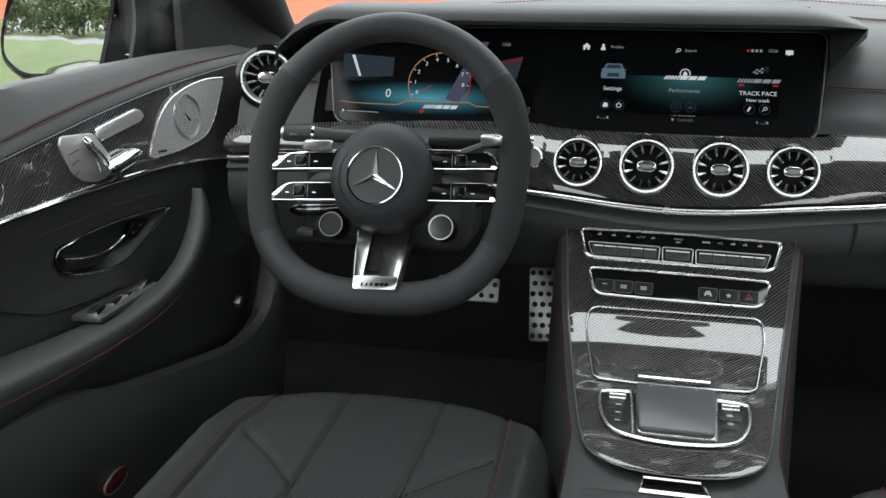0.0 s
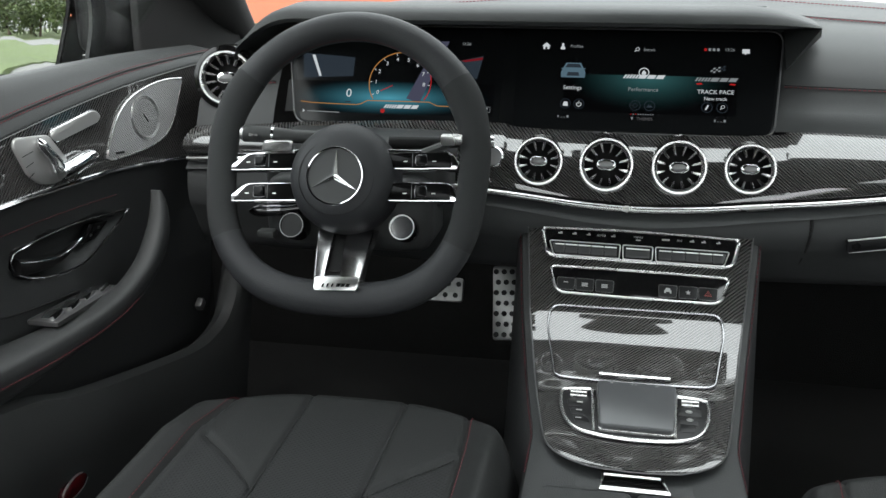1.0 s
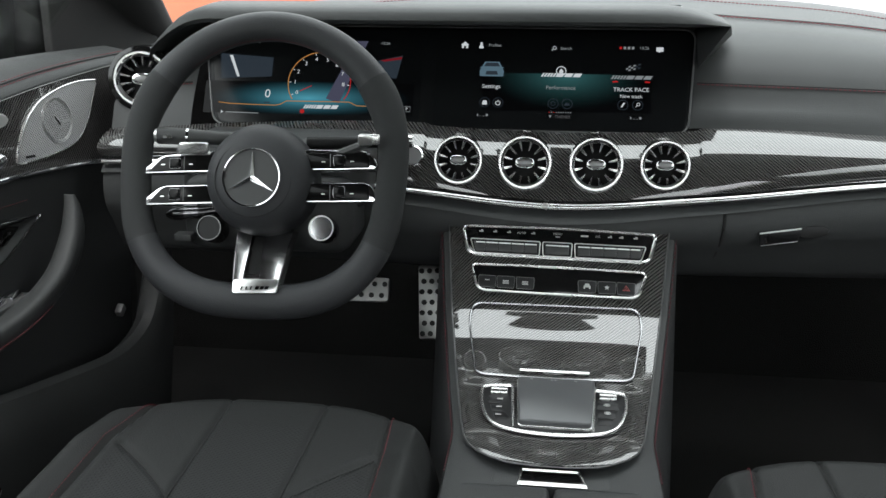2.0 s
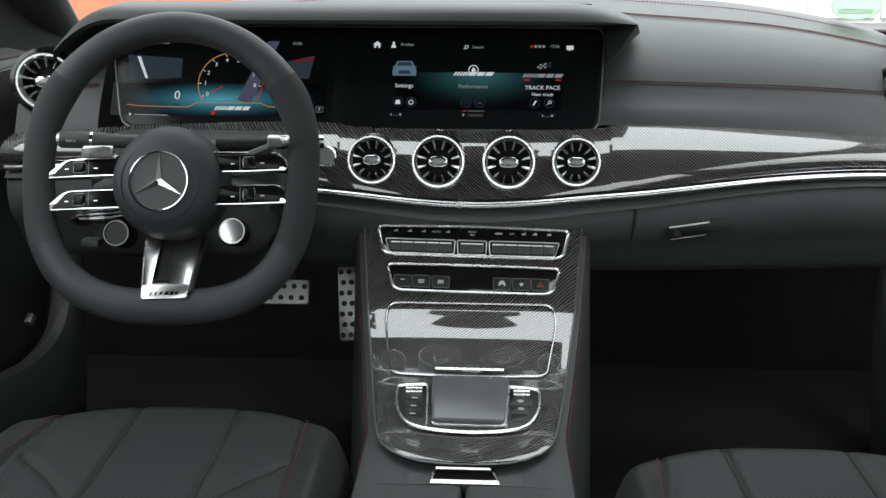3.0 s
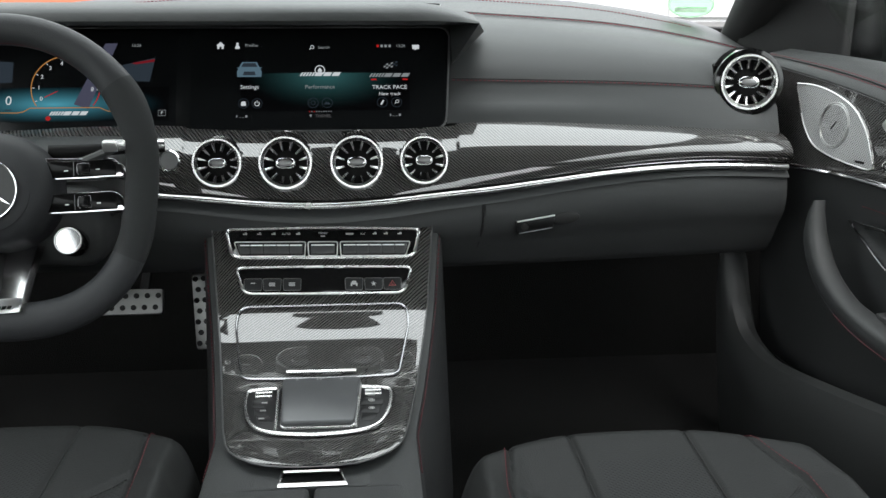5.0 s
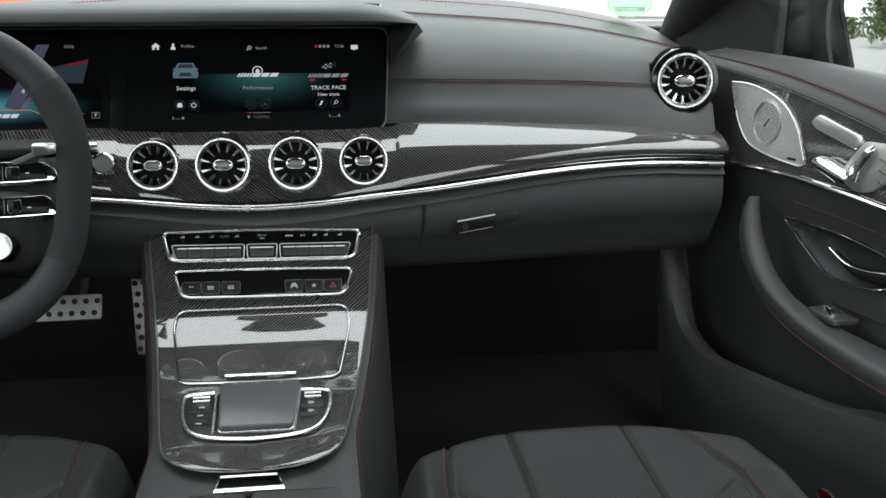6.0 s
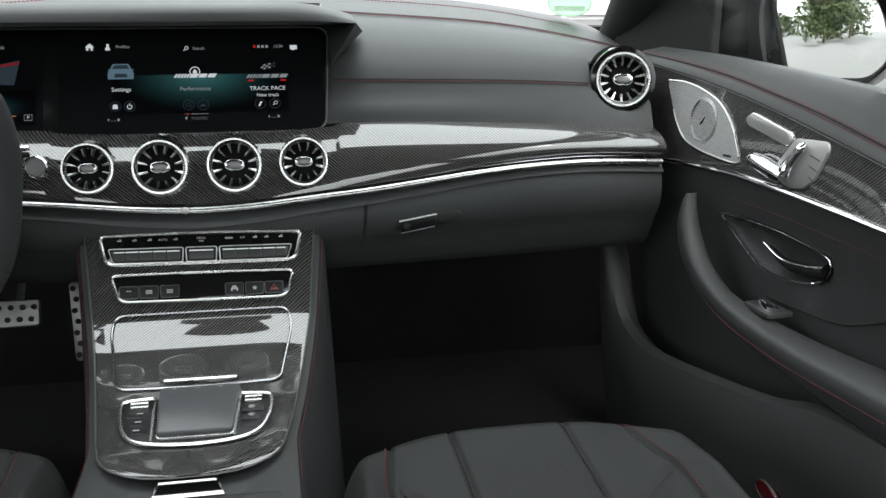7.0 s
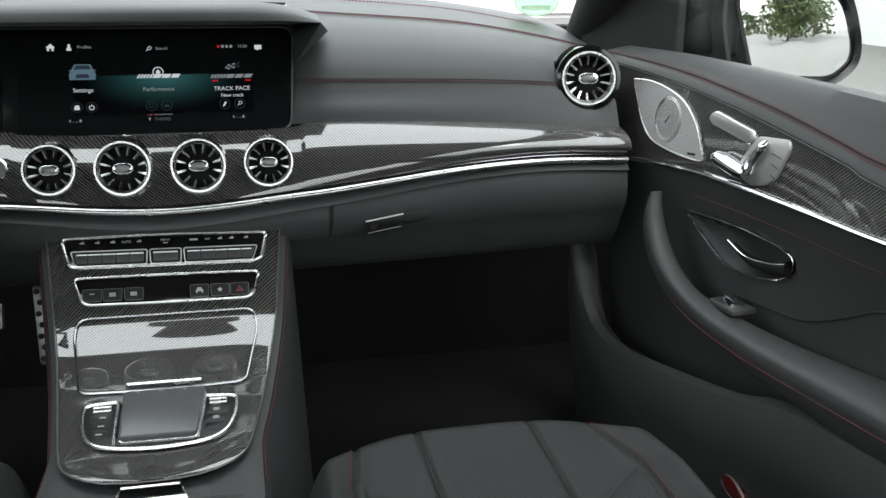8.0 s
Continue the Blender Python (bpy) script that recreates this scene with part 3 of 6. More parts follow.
def build_hood():
    """The visor over the screens."""
    d = thing("display_hood", "black leather visor above the double display", "hood")
    rows = []
    xs = np.linspace(-0.60, 0.222, 60)
    for x in xs:
        end = min(1, max(0, (0.222 - x) / 0.10))
        endl = min(1, max(0, (x + 0.60) / 0.09))
        e = (end * (2 - end)) * (endl * (2 - endl))
        zt, zl = 0.934 + 0.018 * e - (1 - endl * (2 - endl)) * 0.040, 0.931 - 0.001 * e - (1 - endl * (2 - endl)) * 0.042
        yl = 1.318
        rows.append([(x, 1.48, zl - 0.020), (x, 1.41, zl - 0.007), (x, 1.36, zl - 0.001), (x, yl + 0.004, zl), (x, yl, zl + 0.25 * (zt - zl)), (x, yl + 0.003, zl + 0.7 * (zt - zl)), (x, yl + 0.012, zt), (x, 1.40, zt + 0.006), (x, 1.50, zt + 0.001)])
    rows.insert(0, [(-0.614, max(y, 1.345), 0.872) for x, y, z in rows[0]])
    part("visor", thicken(grid(rows), 0.002), LEATHER_TOP, d)
    bm = bmesh.new()
    tri = [(0.222, 1.318, 0.932), (0.187, 1.345, 0.874), (0.187, 1.40, 0.925), (0.24, 1.41, 0.915)]
    v = [bm.verts.new(p) for p in tri]
    bm.faces.new((v[0], v[1], v[2]))
    bm.faces.new((v[0], v[3], v[1]))
    bm.faces.new((v[0], v[2], v[3]))
    bm.faces.new((v[1], v[3], v[2]))
    part("gusset", bm, LEATHER, d)
    return d


build_hood()


# ---- air vents ----
def build_vent(at, r, tilt, turn, outer):
    """A round turbine vent with its knob."""
    o = thing("air_vent", "round silver turbine vent in " + ("a gloss black housing" if outer else "the carbon panel"), "air vent", at, "round air vents")
    m = pose(0, 0, 0, 90 - tilt, 0, turn)
    if outer:
        part("housing", lathe([(r * 0.80, -0.09), (r * 1.0, -0.06), (r * 1.17, -0.022), (r * 1.22, -0.008), (r * 1.16, 0.004), (r * 1.02, 0.005), (r * 0.98, -0.004), (r * 0.9, -0.03)], m, 48), GLOSS, o, "gloss black round housing")
    part("ring", lathe([(r * 0.93, -0.03), (r * 1.0, -0.03), (r * 1.0, 0.002), (r * 0.97, 0.006), (r * 0.90, 0.006), (r * 0.86, 0.001), (r * 0.84, -0.012), (r * 0.84, -0.03), (r * 0.93, -0.03)], m, 48), SATIN, o, "satin silver ring")
    part("inner_ring", lathe([(r * 0.84, -0.02), (r * 0.84, -0.006), (r * 0.80, -0.004), (r * 0.78, -0.02)], m, 40), CHROME, o)
    part("throat", lathe([(0.001, -0.032), (r * 0.9, -0.032), (r * 0.9, -0.028), (r * 0.4, -0.022), (0.001, -0.02)], m, 32), DARK, o)
    blade = None
    for k in range(14 if outer else 12):
        a = 2 * math.pi * (k + 0.5) / (14 if outer else 12)
        if blade is None:
            bm = bmesh.new()
            w0, w1 = r * 0.022, r * 0.046
            pts = [(r * 0.50, w0, -0.012), (r * 0.80, w1, -0.008), (r * 0.80, -w1, -0.008), (r * 0.50, -w0, -0.012), (r * 0.50, w0, -0.026), (r * 0.80, w1, -0.026), (r * 0.80, -w1, -0.026), (r * 0.50, -w0, -0.026)]
            v = [bm.verts.new(p) for p in pts]
            for f in ((0, 1, 2, 3), (7, 6, 5, 4), (0, 4, 5, 1), (3, 2, 6, 7), (1, 5, 6, 2), (0, 3, 7, 4)):
                bm.faces.new([v[i] for i in f])
            blade = part("blade", bm, SATIN, o, smooth=False)
            blade.matrix_basis = m @ pose(0, 0, 0, 0, 0, math.degrees(a))
        else:
            q = new("blade", blade.data)
            q.parent = o
            q.matrix_basis = m @ pose(0, 0, 0, 0, 0, math.degrees(a))
    oval = [(r * 0.36 * math.cos(a), r * 0.20 * math.sin(a)) for a in np.linspace(0, 2 * math.pi, 24, endpoint=False)]
    oval = [(a * (1 + 0.12 * abs(math.sin(2 * math.atan2(b, a)))), b * (1 + 0.12 * abs(math.sin(2 * math.atan2(b, a))))) for a, b in oval]
    knob = part("knob", slab(oval, (-0.022, 0.003), lambda a, b, h: m @ Vector((a, b, h)), bevel=0.0022), CHROME, o, "oval silver adjusting knob")
    part("knob_face", slab([(a * 0.70, b * 0.56) for a, b in oval], (0.001, 0.0034), lambda a, b, h: m @ Vector((a, b, h)), bevel=0.0004), KEY_METAL, knob)
    return o


for vx, vr, vy in VENTS:
    build_vent((vx, vy, 0.7525), vr, 14, -vx * 20, False)
for s in (-1, 1):
    build_vent((s * 0.625, 1.338, 0.8455), 0.0415, 8, -s * 14, True)


# ---- centre console ----
PROFILE = [(1.243, 0.679), (1.238, 0.672), (1.222, 0.652), (1.192, 0.611), (1.165, 0.5745), (1.14, 0.5588), (1.12, 0.5490), (1.09, 0.5388), (1.06, 0.5312), (1.03, 0.5260), (1.0, 0.5222), (0.95, 0.5188), (0.90, 0.5175), (0.84, 0.517)]
_pl = curve_through(PROFILE, 400)
_len = np.concatenate([[0], np.cumsum(np.linalg.norm(np.diff(_pl, axis=0), axis=1))])


def s_of(y):
    """Distance along the console's slope at depth y."""
    return float(np.interp(-y, -_pl[:, 0], _len))


def on_console(x, s, h=0.0):
    y, z = np.interp(s, _len, _pl[:, 0]), np.interp(s, _len, _pl[:, 1])
    y2, z2 = np.interp(s + 0.01, _len, _pl[:, 0]), np.interp(s + 0.01, _len, _pl[:, 1])
    y1, z1 = np.interp(s - 0.01, _len, _pl[:, 0]), np.interp(s - 0.01, _len, _pl[:, 1])
    t = Vector((0, y2 - y1, z2 - z1)).normalized()
    n = Vector((0, t.z, -t.y))
    n = n if n.z > 0 else -n
    return Vector((x, y, z)) + n * h


def from_y(pts):
    return [(x, s_of(y)) for x, y in pts]


HALF = [(1.243, 0.150), (1.232, 0.148), (1.184, 0.140), (1.11, 0.1275), (1.0, 0.111), (0.93, 0.100), (0.90, 0.094), (0.885, 0.088), (0.872, 0.078), (0.86, 0.062), (0.852, 0.045), (0.848, 0.022), (0.8465, 0.0)]


def build_console():
    c = thing("centre_console", "carbon-trimmed centre console with control panels and touchpad", "console")
    ys = [1.243] + list(np.linspace(1.235, 0.91, 50)) + [0.90, 0.893, 0.886, 0.879, 0.872, 0.866, 0.86, 0.856, 0.852, 0.849, 0.8475]
    rows = []
    for y in ys:
        w = interp(sorted(HALF), y)
        s = s_of(y)
        rows.append([on_console(w * q, s, 0.003 * (1 - abs(q) ** 8)) for q in np.sin(np.linspace(-1, 1, 25) * math.pi / 2)])
    metric_uv(part("carbon_panel", grid(rows), CARBON, c, "glossy dark carbon weave panel"), lambda v: (v.x, s_of(v.y)))
    rim = [on_console(interp(sorted(HALF), y) + 0.0012, s_of(y), 0.001) for y in ys] + [on_console(-interp(sorted(HALF), y) - 0.0012, s_of(y), 0.001) for y in ys[::-1]]
    part("bright_rim", tube(rim, 0.0011, 6), BEZEL, c, "thin dark metal rim")
    # body below
    for s in (-1, 1):
        rows = []
        for y in np.linspace(1.30, 0.30, 40):
            w = interp(sorted(HALF), min(max(y, 0.93), 1.24)) + 0.003
            w = max(w, 0.103)
            zt = float(np.interp(-max(min(y, 1.243), 0.85), -_pl[:, 0], _pl[:, 1])) - 0.003
            rows.append([(s * (w - 0.05), y, zt - 0.006), (s * (w - 0.006), y, zt - 0.002), (s * (w + 0.006), y, zt - 0.006), (s * (w + 0.011), y, zt - 0.02), (s * (w + 0.014), y, zt - 0.10), (s * (w + 0.022), y, 0.40), (s * (w + 0.03), y, 0.24)])
        part("side_panel", grid(rows), LEATHER, c)
        seam = [(s * (max(interp(sorted(HALF), max(y, 0.93)) + 0.003, 0.103) + 0.0085), y, float(np.interp(-y, -_pl[:, 0], _pl[:, 1])) - 0.0125) for y in np.linspace(1.235, 0.85, 40)]
        part("red_seam", stitch(seam, 0.0006), THREAD, c, "red stitched seam")
    # storage lid
    edge = round_poly(from_y([(-0.109, 1.165), (0.109, 1.165), (0.112, 1.14), (0.094, 1.038), (0.0, 1.033), (-0.094, 1.038), (-0.112, 1.14)]), [0.016, 0.016, 0.02, 0.012, 0.05, 0.012, 0.02], 6)
    lid = part("storage_lid", frame_rod(edge, on_console, 0.0045, 0.0015), DARK_CHROME, c, "carbon lid framed by a silver line")
    part("grip_line", tube([on_console(-0.041, s_of(1.047), 0.0065), on_console(0.043, s_of(1.0465), 0.0065)], 0.0020, 8), SATIN, lid)
    return c


CONSOLE = build_console()


def build_armrest():
    a = thing("armrest", "black leather armrest box with a split lid", "armrest")
    for s in (-1, 1):
        lo, hi = (0.002, 0.104) if s > 0 else (-0.104, -0.002)
        part("lid", box((lo, 0.30, 0.40), (hi, 0.822, 0.5115), bevel=0.008, seg=3), LEATHER, a)
    part("front_pad", box((-0.104, 0.8235, 0.40), (0.104, 0.905, 0.5085), bevel=0.004), LEATHER, a)
    o = [(-0.031, 0.855), (0.027, 0.855), (0.034, 0.827), (-0.033, 0.827)]
    part("bright_frame", frame_rod(o, lambda x, y, h: Vector((x, y, h)), 0.5095, 0.0034, flat=0.7), SATIN, a, "silver angular frame")
    part("cover", slab(o, (0.506, 0.5095), lambda x, y, h: Vector((x, y, h))), GLOSS, a)
    return a


build_armrest()


# ---- steering wheel ----
WT = radians(22)
WX, WV, WN = Vector((1, 0, 0)), Vector((0, math.sin(WT), math.cos(WT))), Vector((0, -math.cos(WT), math.sin(WT)))
WO = Vector((-0.382, 1.09, 0.755)) - 0.035 * WN


def on_wheel(a, b, h=0.0):
    return WO + WX * float(a) + WV * float(b) + WN * float(h)


def rim_line(n=120):
    out = []
    for k in range(n):
        a = 2 * math.pi * k / n
        c, s = math.cos(a), math.sin(a)
        e = 2.0 if s > 0 else 2.0 + 0.75 * min(1, -s * 2.2)
        r = (abs(c / 0.169) ** e + abs(s / (0.171 if s > 0 else 0.186)) ** e) ** (-1 / e)
        out.append((0.003 + r * c, 0.034 + r * s))
    return out


def build_wheel():
    w = thing("steering_wheel", "flat-bottomed black suede and leather steering wheel", "steering wheel")
    line = rim_line()
    n = len(line)
    def ring(i0, i1, fat):
        bm = bmesh.new()
        rows = []
        for i in range(i0, i1 + 1):
            a, b = line[i % n]
            p, q = line[(i - 1) % n], line[(i + 1) % n]
            t = Vector((q[0] - p[0], q[1] - p[1])).normalized()
            o = Vector((t.y, -t.x))
            th = math.degrees(2 * math.pi * (i % n) / n)
            grip = 1 + (0.16 * max(0, -math.sin(radians(th))) ** 3) + 0.13 * (math.exp(-((th - 28) / 12) ** 2) + math.exp(-((th - 152) / 12) ** 2))
            row = []
            for j in range(20):
                g = 2 * math.pi * j / 20
                row.append(on_wheel(a + o.x * 0.0195 * fat * grip * math.cos(g), b + o.y * 0.0195 * fat * grip * math.cos(g), 0.016 * fat * math.sin(g)))
            rows.append(row)
        return grid(rows, bm, wrap=True)
    # suede grips at the sides, leather above and below
    part("rim_top", ring(12, 48, 1.0), WHEEL_LEATHER, w, "smooth black leather upper rim")
    part("rim_grip", ring(48, 72, 1.012), SUEDE, w, "black suede grip")
    part("rim_grip", ring(108, 132, 1.012), SUEDE, w, "black suede grip")
    part("rim_bottom", ring(72, 108, 1.0), WHEEL_LEATHER, w, "smooth black leather flat lower rim")
    part("red_seam", tube([on_wheel(0.003 + (a - 0.003) * 0.893, 0.034 + (b - 0.034) * 0.893, 0.004) for a, b in line[8:53]], 0.0007, 6), THREAD, w, "red stitching inside the rim")
    # hub
    prof = [(0.0715, -0.03), (0.072, -0.012), (0.0705, 0.004), (0.0655, 0.016), (0.055, 0.025), (0.040, 0.030), (0.0, 0.0312)]
    m = basis(on_wheel(0, 0.001), WX, WV)
    bm = lathe(prof, basis(on_wheel(0.002, 0.005), WX, WV), 56)
    hub = part("hub", bm, WHEEL_LEATHER, w, "domed black leather hub cover")
    part("ring", lathe([(0.0352, 0.029), (0.0374, 0.030), (0.0374, 0.0340), (0.0366, 0.0350), (0.0354, 0.0346), (0.0349, 0.032), (0.0352, 0.029)], m, 56), CHROME, hub, "chrome ring")
    part("badge_face", lathe([(0.0354, 0.029), (0.0354, 0.0322), (0.0, 0.0332)], m, 40), PLASTIC, hub)
    for k in range(3):
        a = radians(90 + 120 * k)
        tip, l, r = (0.0345 * math.cos(a), 0.0345 * math.sin(a)), (0.0046 * math.cos(a + 1.047), 0.0046 * math.sin(a + 1.047)), (0.0046 * math.cos(a - 1.047), 0.0046 * math.sin(a - 1.047))
        bm = bmesh.new()
        v = [bm.verts.new(m @ Vector((x, y, z))) for x, y, z in ((0, 0, 0.0385), (*l, 0.034), (*tip, 0.0345), (*r, 0.034))]
        bm.faces.new((v[0], v[1], v[2]))
        bm.faces.new((v[0], v[2], v[3]))
        part("badge_arm", bm, CHROME, hub, "chrome emblem arm", smooth=False)
    part("hub_seam", tube([m @ Vector((0.0490 * math.cos(t), 0.0490 * math.sin(t), 0.0272)) for t in np.linspace(0, 2 * math.pi, 60, endpoint=False)], 0.0005, 5, True), GROOVE, hub)
    def on_spoke(a, b, h=0.0):
        """The spokes are turned a little with the steering."""
        t = radians(2.5)
        return on_wheel(a * math.cos(t) - b * math.sin(t), a * math.sin(t) + b * math.cos(t), h)
    # spokes: a bright shell, a gloss black key face and its keys
    for s in (-1, 1):
        tip, shoulder = (0.1535, 0.128) if s < 0 else (0.1540, 0.146)
        for b0, b1, up in ((0.0130, 0.0365, 1), (-0.0280, -0.0030, 0)):
            o = round_poly([(s * 0.055, b0 + 0.001), (s * (tip - 0.003), b0), (s * tip, b0 + 0.0035), (s * shoulder, b1), (s * 0.055, b1 + (0.004 if up else 0.0))], [0.001, 0.002, 0.002, 0.012, 0.001], 5)
            sp = part("spoke", slab(o, (-0.010, 0.0085), on_spoke, bevel=0.0018), CHROME, w, "bright-edged spoke with gloss black keys")
            inner = round_poly([(s * 0.057, b0 + 0.0022), (s * (tip - 0.0095), b0 + 0.0022), (s * (shoulder - 0.0035), b1 - 0.0018), (s * 0.057, b1 - 0.0012)], [0.001, 0.002, 0.007, 0.001], 5)
            part("key_face", slab(inner, (0.0040, 0.0098), on_spoke, bevel=0.0012), KEY_BLACK, sp, "gloss black key face")
            xr = s * (0.108 if s < 0 else 0.106)
            ro = round_poly([(xr - 0.0072, b0 + 0.0055), (xr + 0.0072, b0 + 0.0055), (xr + 0.0072, b1 - 0.0050), (xr - 0.0072, b1 - 0.0050)], 0.0022, 4)
            part("roller", slab(ro, (0.0090, 0.0122), on_spoke, bevel=0.0012), KEY_BLACK, sp, "raised gloss black slider")
            part("roller_edge", frame_rod(ro, on_spoke, 0.0104, 0.0005), DARK_CHROME, sp)
            for x0 in (xr - s * 0.0205, xr + s * 0.0165):
                part("symbol", slab([(x0 - 0.0024, b0 + 0.0100), (x0 + 0.0024, b0 + 0.0100), (x0 + 0.0024, b0 + 0.0112), (x0 - 0.0024, b0 + 0.0112)], (0.0096, 0.0101), on_spoke), MATT_METAL, sp, "small pale symbol", smooth=False)
            part("key_joint", tube([on_spoke(xr - s * 0.0115, b0 + 0.0035, 0.0098), on_spoke(xr - s * 0.0115, b1 - 0.0030, 0.0098)], 0.0004, 5), BEZEL, sp)
    # lower spoke: a metal blade from deep behind the hub up to the rim, with a dark slot
    def on_blade(a, b, h=0.0):
        k = min(1, max(0, (-0.060 - b) / 0.078))
        return on_spoke(a, b, h - 0.026 + 0.043 * k ** 0.8)
    rows = []
    for b in np.linspace(-0.060, -0.138, 22):
        k = (-0.060 - b) / 0.078
        half = 0.038 - 0.009 * k
        l0, l1 = -0.0145 - 0.003 * k, 0.0005 + 0.003 * k
        deep = 0.007 * min(1, max(0, (0.80 - k) / 0.06))
        sect = [(-half - 0.0015, -0.012), (-half, -0.001), (-half + 0.002, 0.0), (l0 - 0.006, -0.0012), (l0 - 0.0008, 0.0), (l0, -deep), (l1, -deep), (l1 + 0.0008, 0.0), (l1 + 0.006, -0.002), (0.55 * half + 0.004, -0.0034 * (1 - k)), (half - 0.005, -0.001), (half - 0.001, 0.001), (half, -0.001), (half + 0.003, -0.012)]
        rows.append([on_blade(0.002 + a, b, h) for a, h in sect])
    part("lower_spoke", grid(rows), BLADE, w, "polished aluminium lower spoke", sharp=28)
    part("slot", grid([[on_blade(a, b, -0.0060) for a in np.linspace(-0.0120 - 0.003 * k, 0.0020 + 0.0028 * k, 4)] for k, b in ((q, -0.0610 - 0.0590 * q) for q in np.linspace(0, 1, 20))]), DARK, w, "black slot in the lower spoke")
    part("lower_plate", slab(round_poly([(-0.0275, -0.1245), (0.0315, -0.1245), (0.0305, -0.1420), (-0.0265, -0.1420)], 0.003, 3), (-0.004, 0.0012), on_blade, bevel=0.0008), SATIN, w, "aluminium foot of the lower spoke")
    for k in range(6):
        x0 = -0.016 + 0.0062 * k
        ww = 0.0016 if k < 3 else 0.0046
        part("emblem_bar", slab([(x0, -0.1375), (x0 + ww, -0.1375), (x0 + ww + 0.0012, -0.1335), (x0 + 0.0012, -0.1335)], (0.0008, 0.0015), on_blade), GLOSS, w)
    return w


build_wheel()


def build_column():
    c = thing("steering_column", "black plastic steering column cover with stalks", "steering column")
    m = basis(on_wheel(0, 0.0, -0.03), WX, WV)
    part("shroud", lathe([(0.055, -0.16), (0.062, -0.10), (0.060, -0.03), (0.05, -0.01), (0.0, -0.008)], m, 32), PLASTIC, c)
    part("cowl", box((-0.515, 1.185, 0.69), (-0.255, 1.312, 0.785), bevel=0.028, seg=4), PLASTIC, c, "rounded black cowl below the instruments")
    part("mount", box((-0.50, 1.14, 0.64), (-0.27, 1.30, 0.74), bevel=0.03, seg=4), PLASTIC, c)
    return c


build_column()


# ---- doors ----
def door_x(y):
    return 0.758 - 0.155 * (y - 0.99)


BELT = [(0.2, 0.80), (0.5, 0.835), (0.905, 0.862), (1.05, 0.870), (1.17, 0.876), (1.30, 0.880), (1.5, 0.880)]
STITCH = [(0.2, 0.66), (0.5, 0.722), (0.86, 0.800), (0.918, 0.812), (1.01, 0.832), (1.12, 0.850), (1.25, 0.866), (1.40, 0.874), (1.5, 0.876)]
WOOD_TOP = [(0.2, 0.63), (0.5, 0.695), (0.846, 0.778), (0.90, 0.792), (0.996, 0.811), (1.10, 0.830), (1.23, 0.848), (1.385, 0.861), (1.5, 0.866)]
RAIL = [(0.2, 0.70), (0.5, 0.715), (0.82, 0.7235), (0.874, 0.7255), (0.964, 0.730), (1.069, 0.734), (1.194, 0.733), (1.32, 0.7225), (1.4, 0.713)]
WOOD_TOP = [(y, max(z, interp(RAIL, y) + 0.012)) for y, z in WOOD_TOP]
STITCH = [(y, max(z, interp(RAIL, y) + 0.03)) for y, z in STITCH]
BELT, STITCH, WOOD_TOP, RAIL = smooth(BELT), smooth(STITCH), smooth(WOOD_TOP), smooth(RAIL)
LIP = [(1.395, 0.60), (1.376, 0.545), (1.337, 0.470), (1.29, 0.443), (1.225, 0.438), (1.087, 0.458), (0.97, 0.480), (0.89, 0.505), (0.75, 0.515), (0.3, 0.52)]
CUP = [(1.195, 0.671), (1.08, 0.676), (0.985, 0.668), (0.968, 0.655), (0.982, 0.634), (1.02, 0.621), (1.07, 0.616), (1.105, 0.622), (1.15, 0.645)]


def inside(poly, p):
    """Distance from p to the outline, positive inside."""
    a = np.array(poly)
    b = np.roll(a, -1, 0)
    p = np.array(p)
    d = b - a
    t = np.clip(((p - a) * d).sum(1) / (d * d).sum(1), 0, 1)
    near = np.linalg.norm(a + d * t[:, None] - p, axis=1).min()
    c = ((a[:, 1] > p[1]) != (b[:, 1] > p[1]))
    with np.errstate(divide="ignore", invalid="ignore"):
        xx = a[:, 0] + (p[1] - a[:, 1]) * d[:, 0] / d[:, 1]
    return near if (np.sum(c & (p[0] < xx)) % 2) else -near


CUP_LINE = [tuple(p) for p in curve_through(CUP + [CUP[0]], 60)[:-1]]


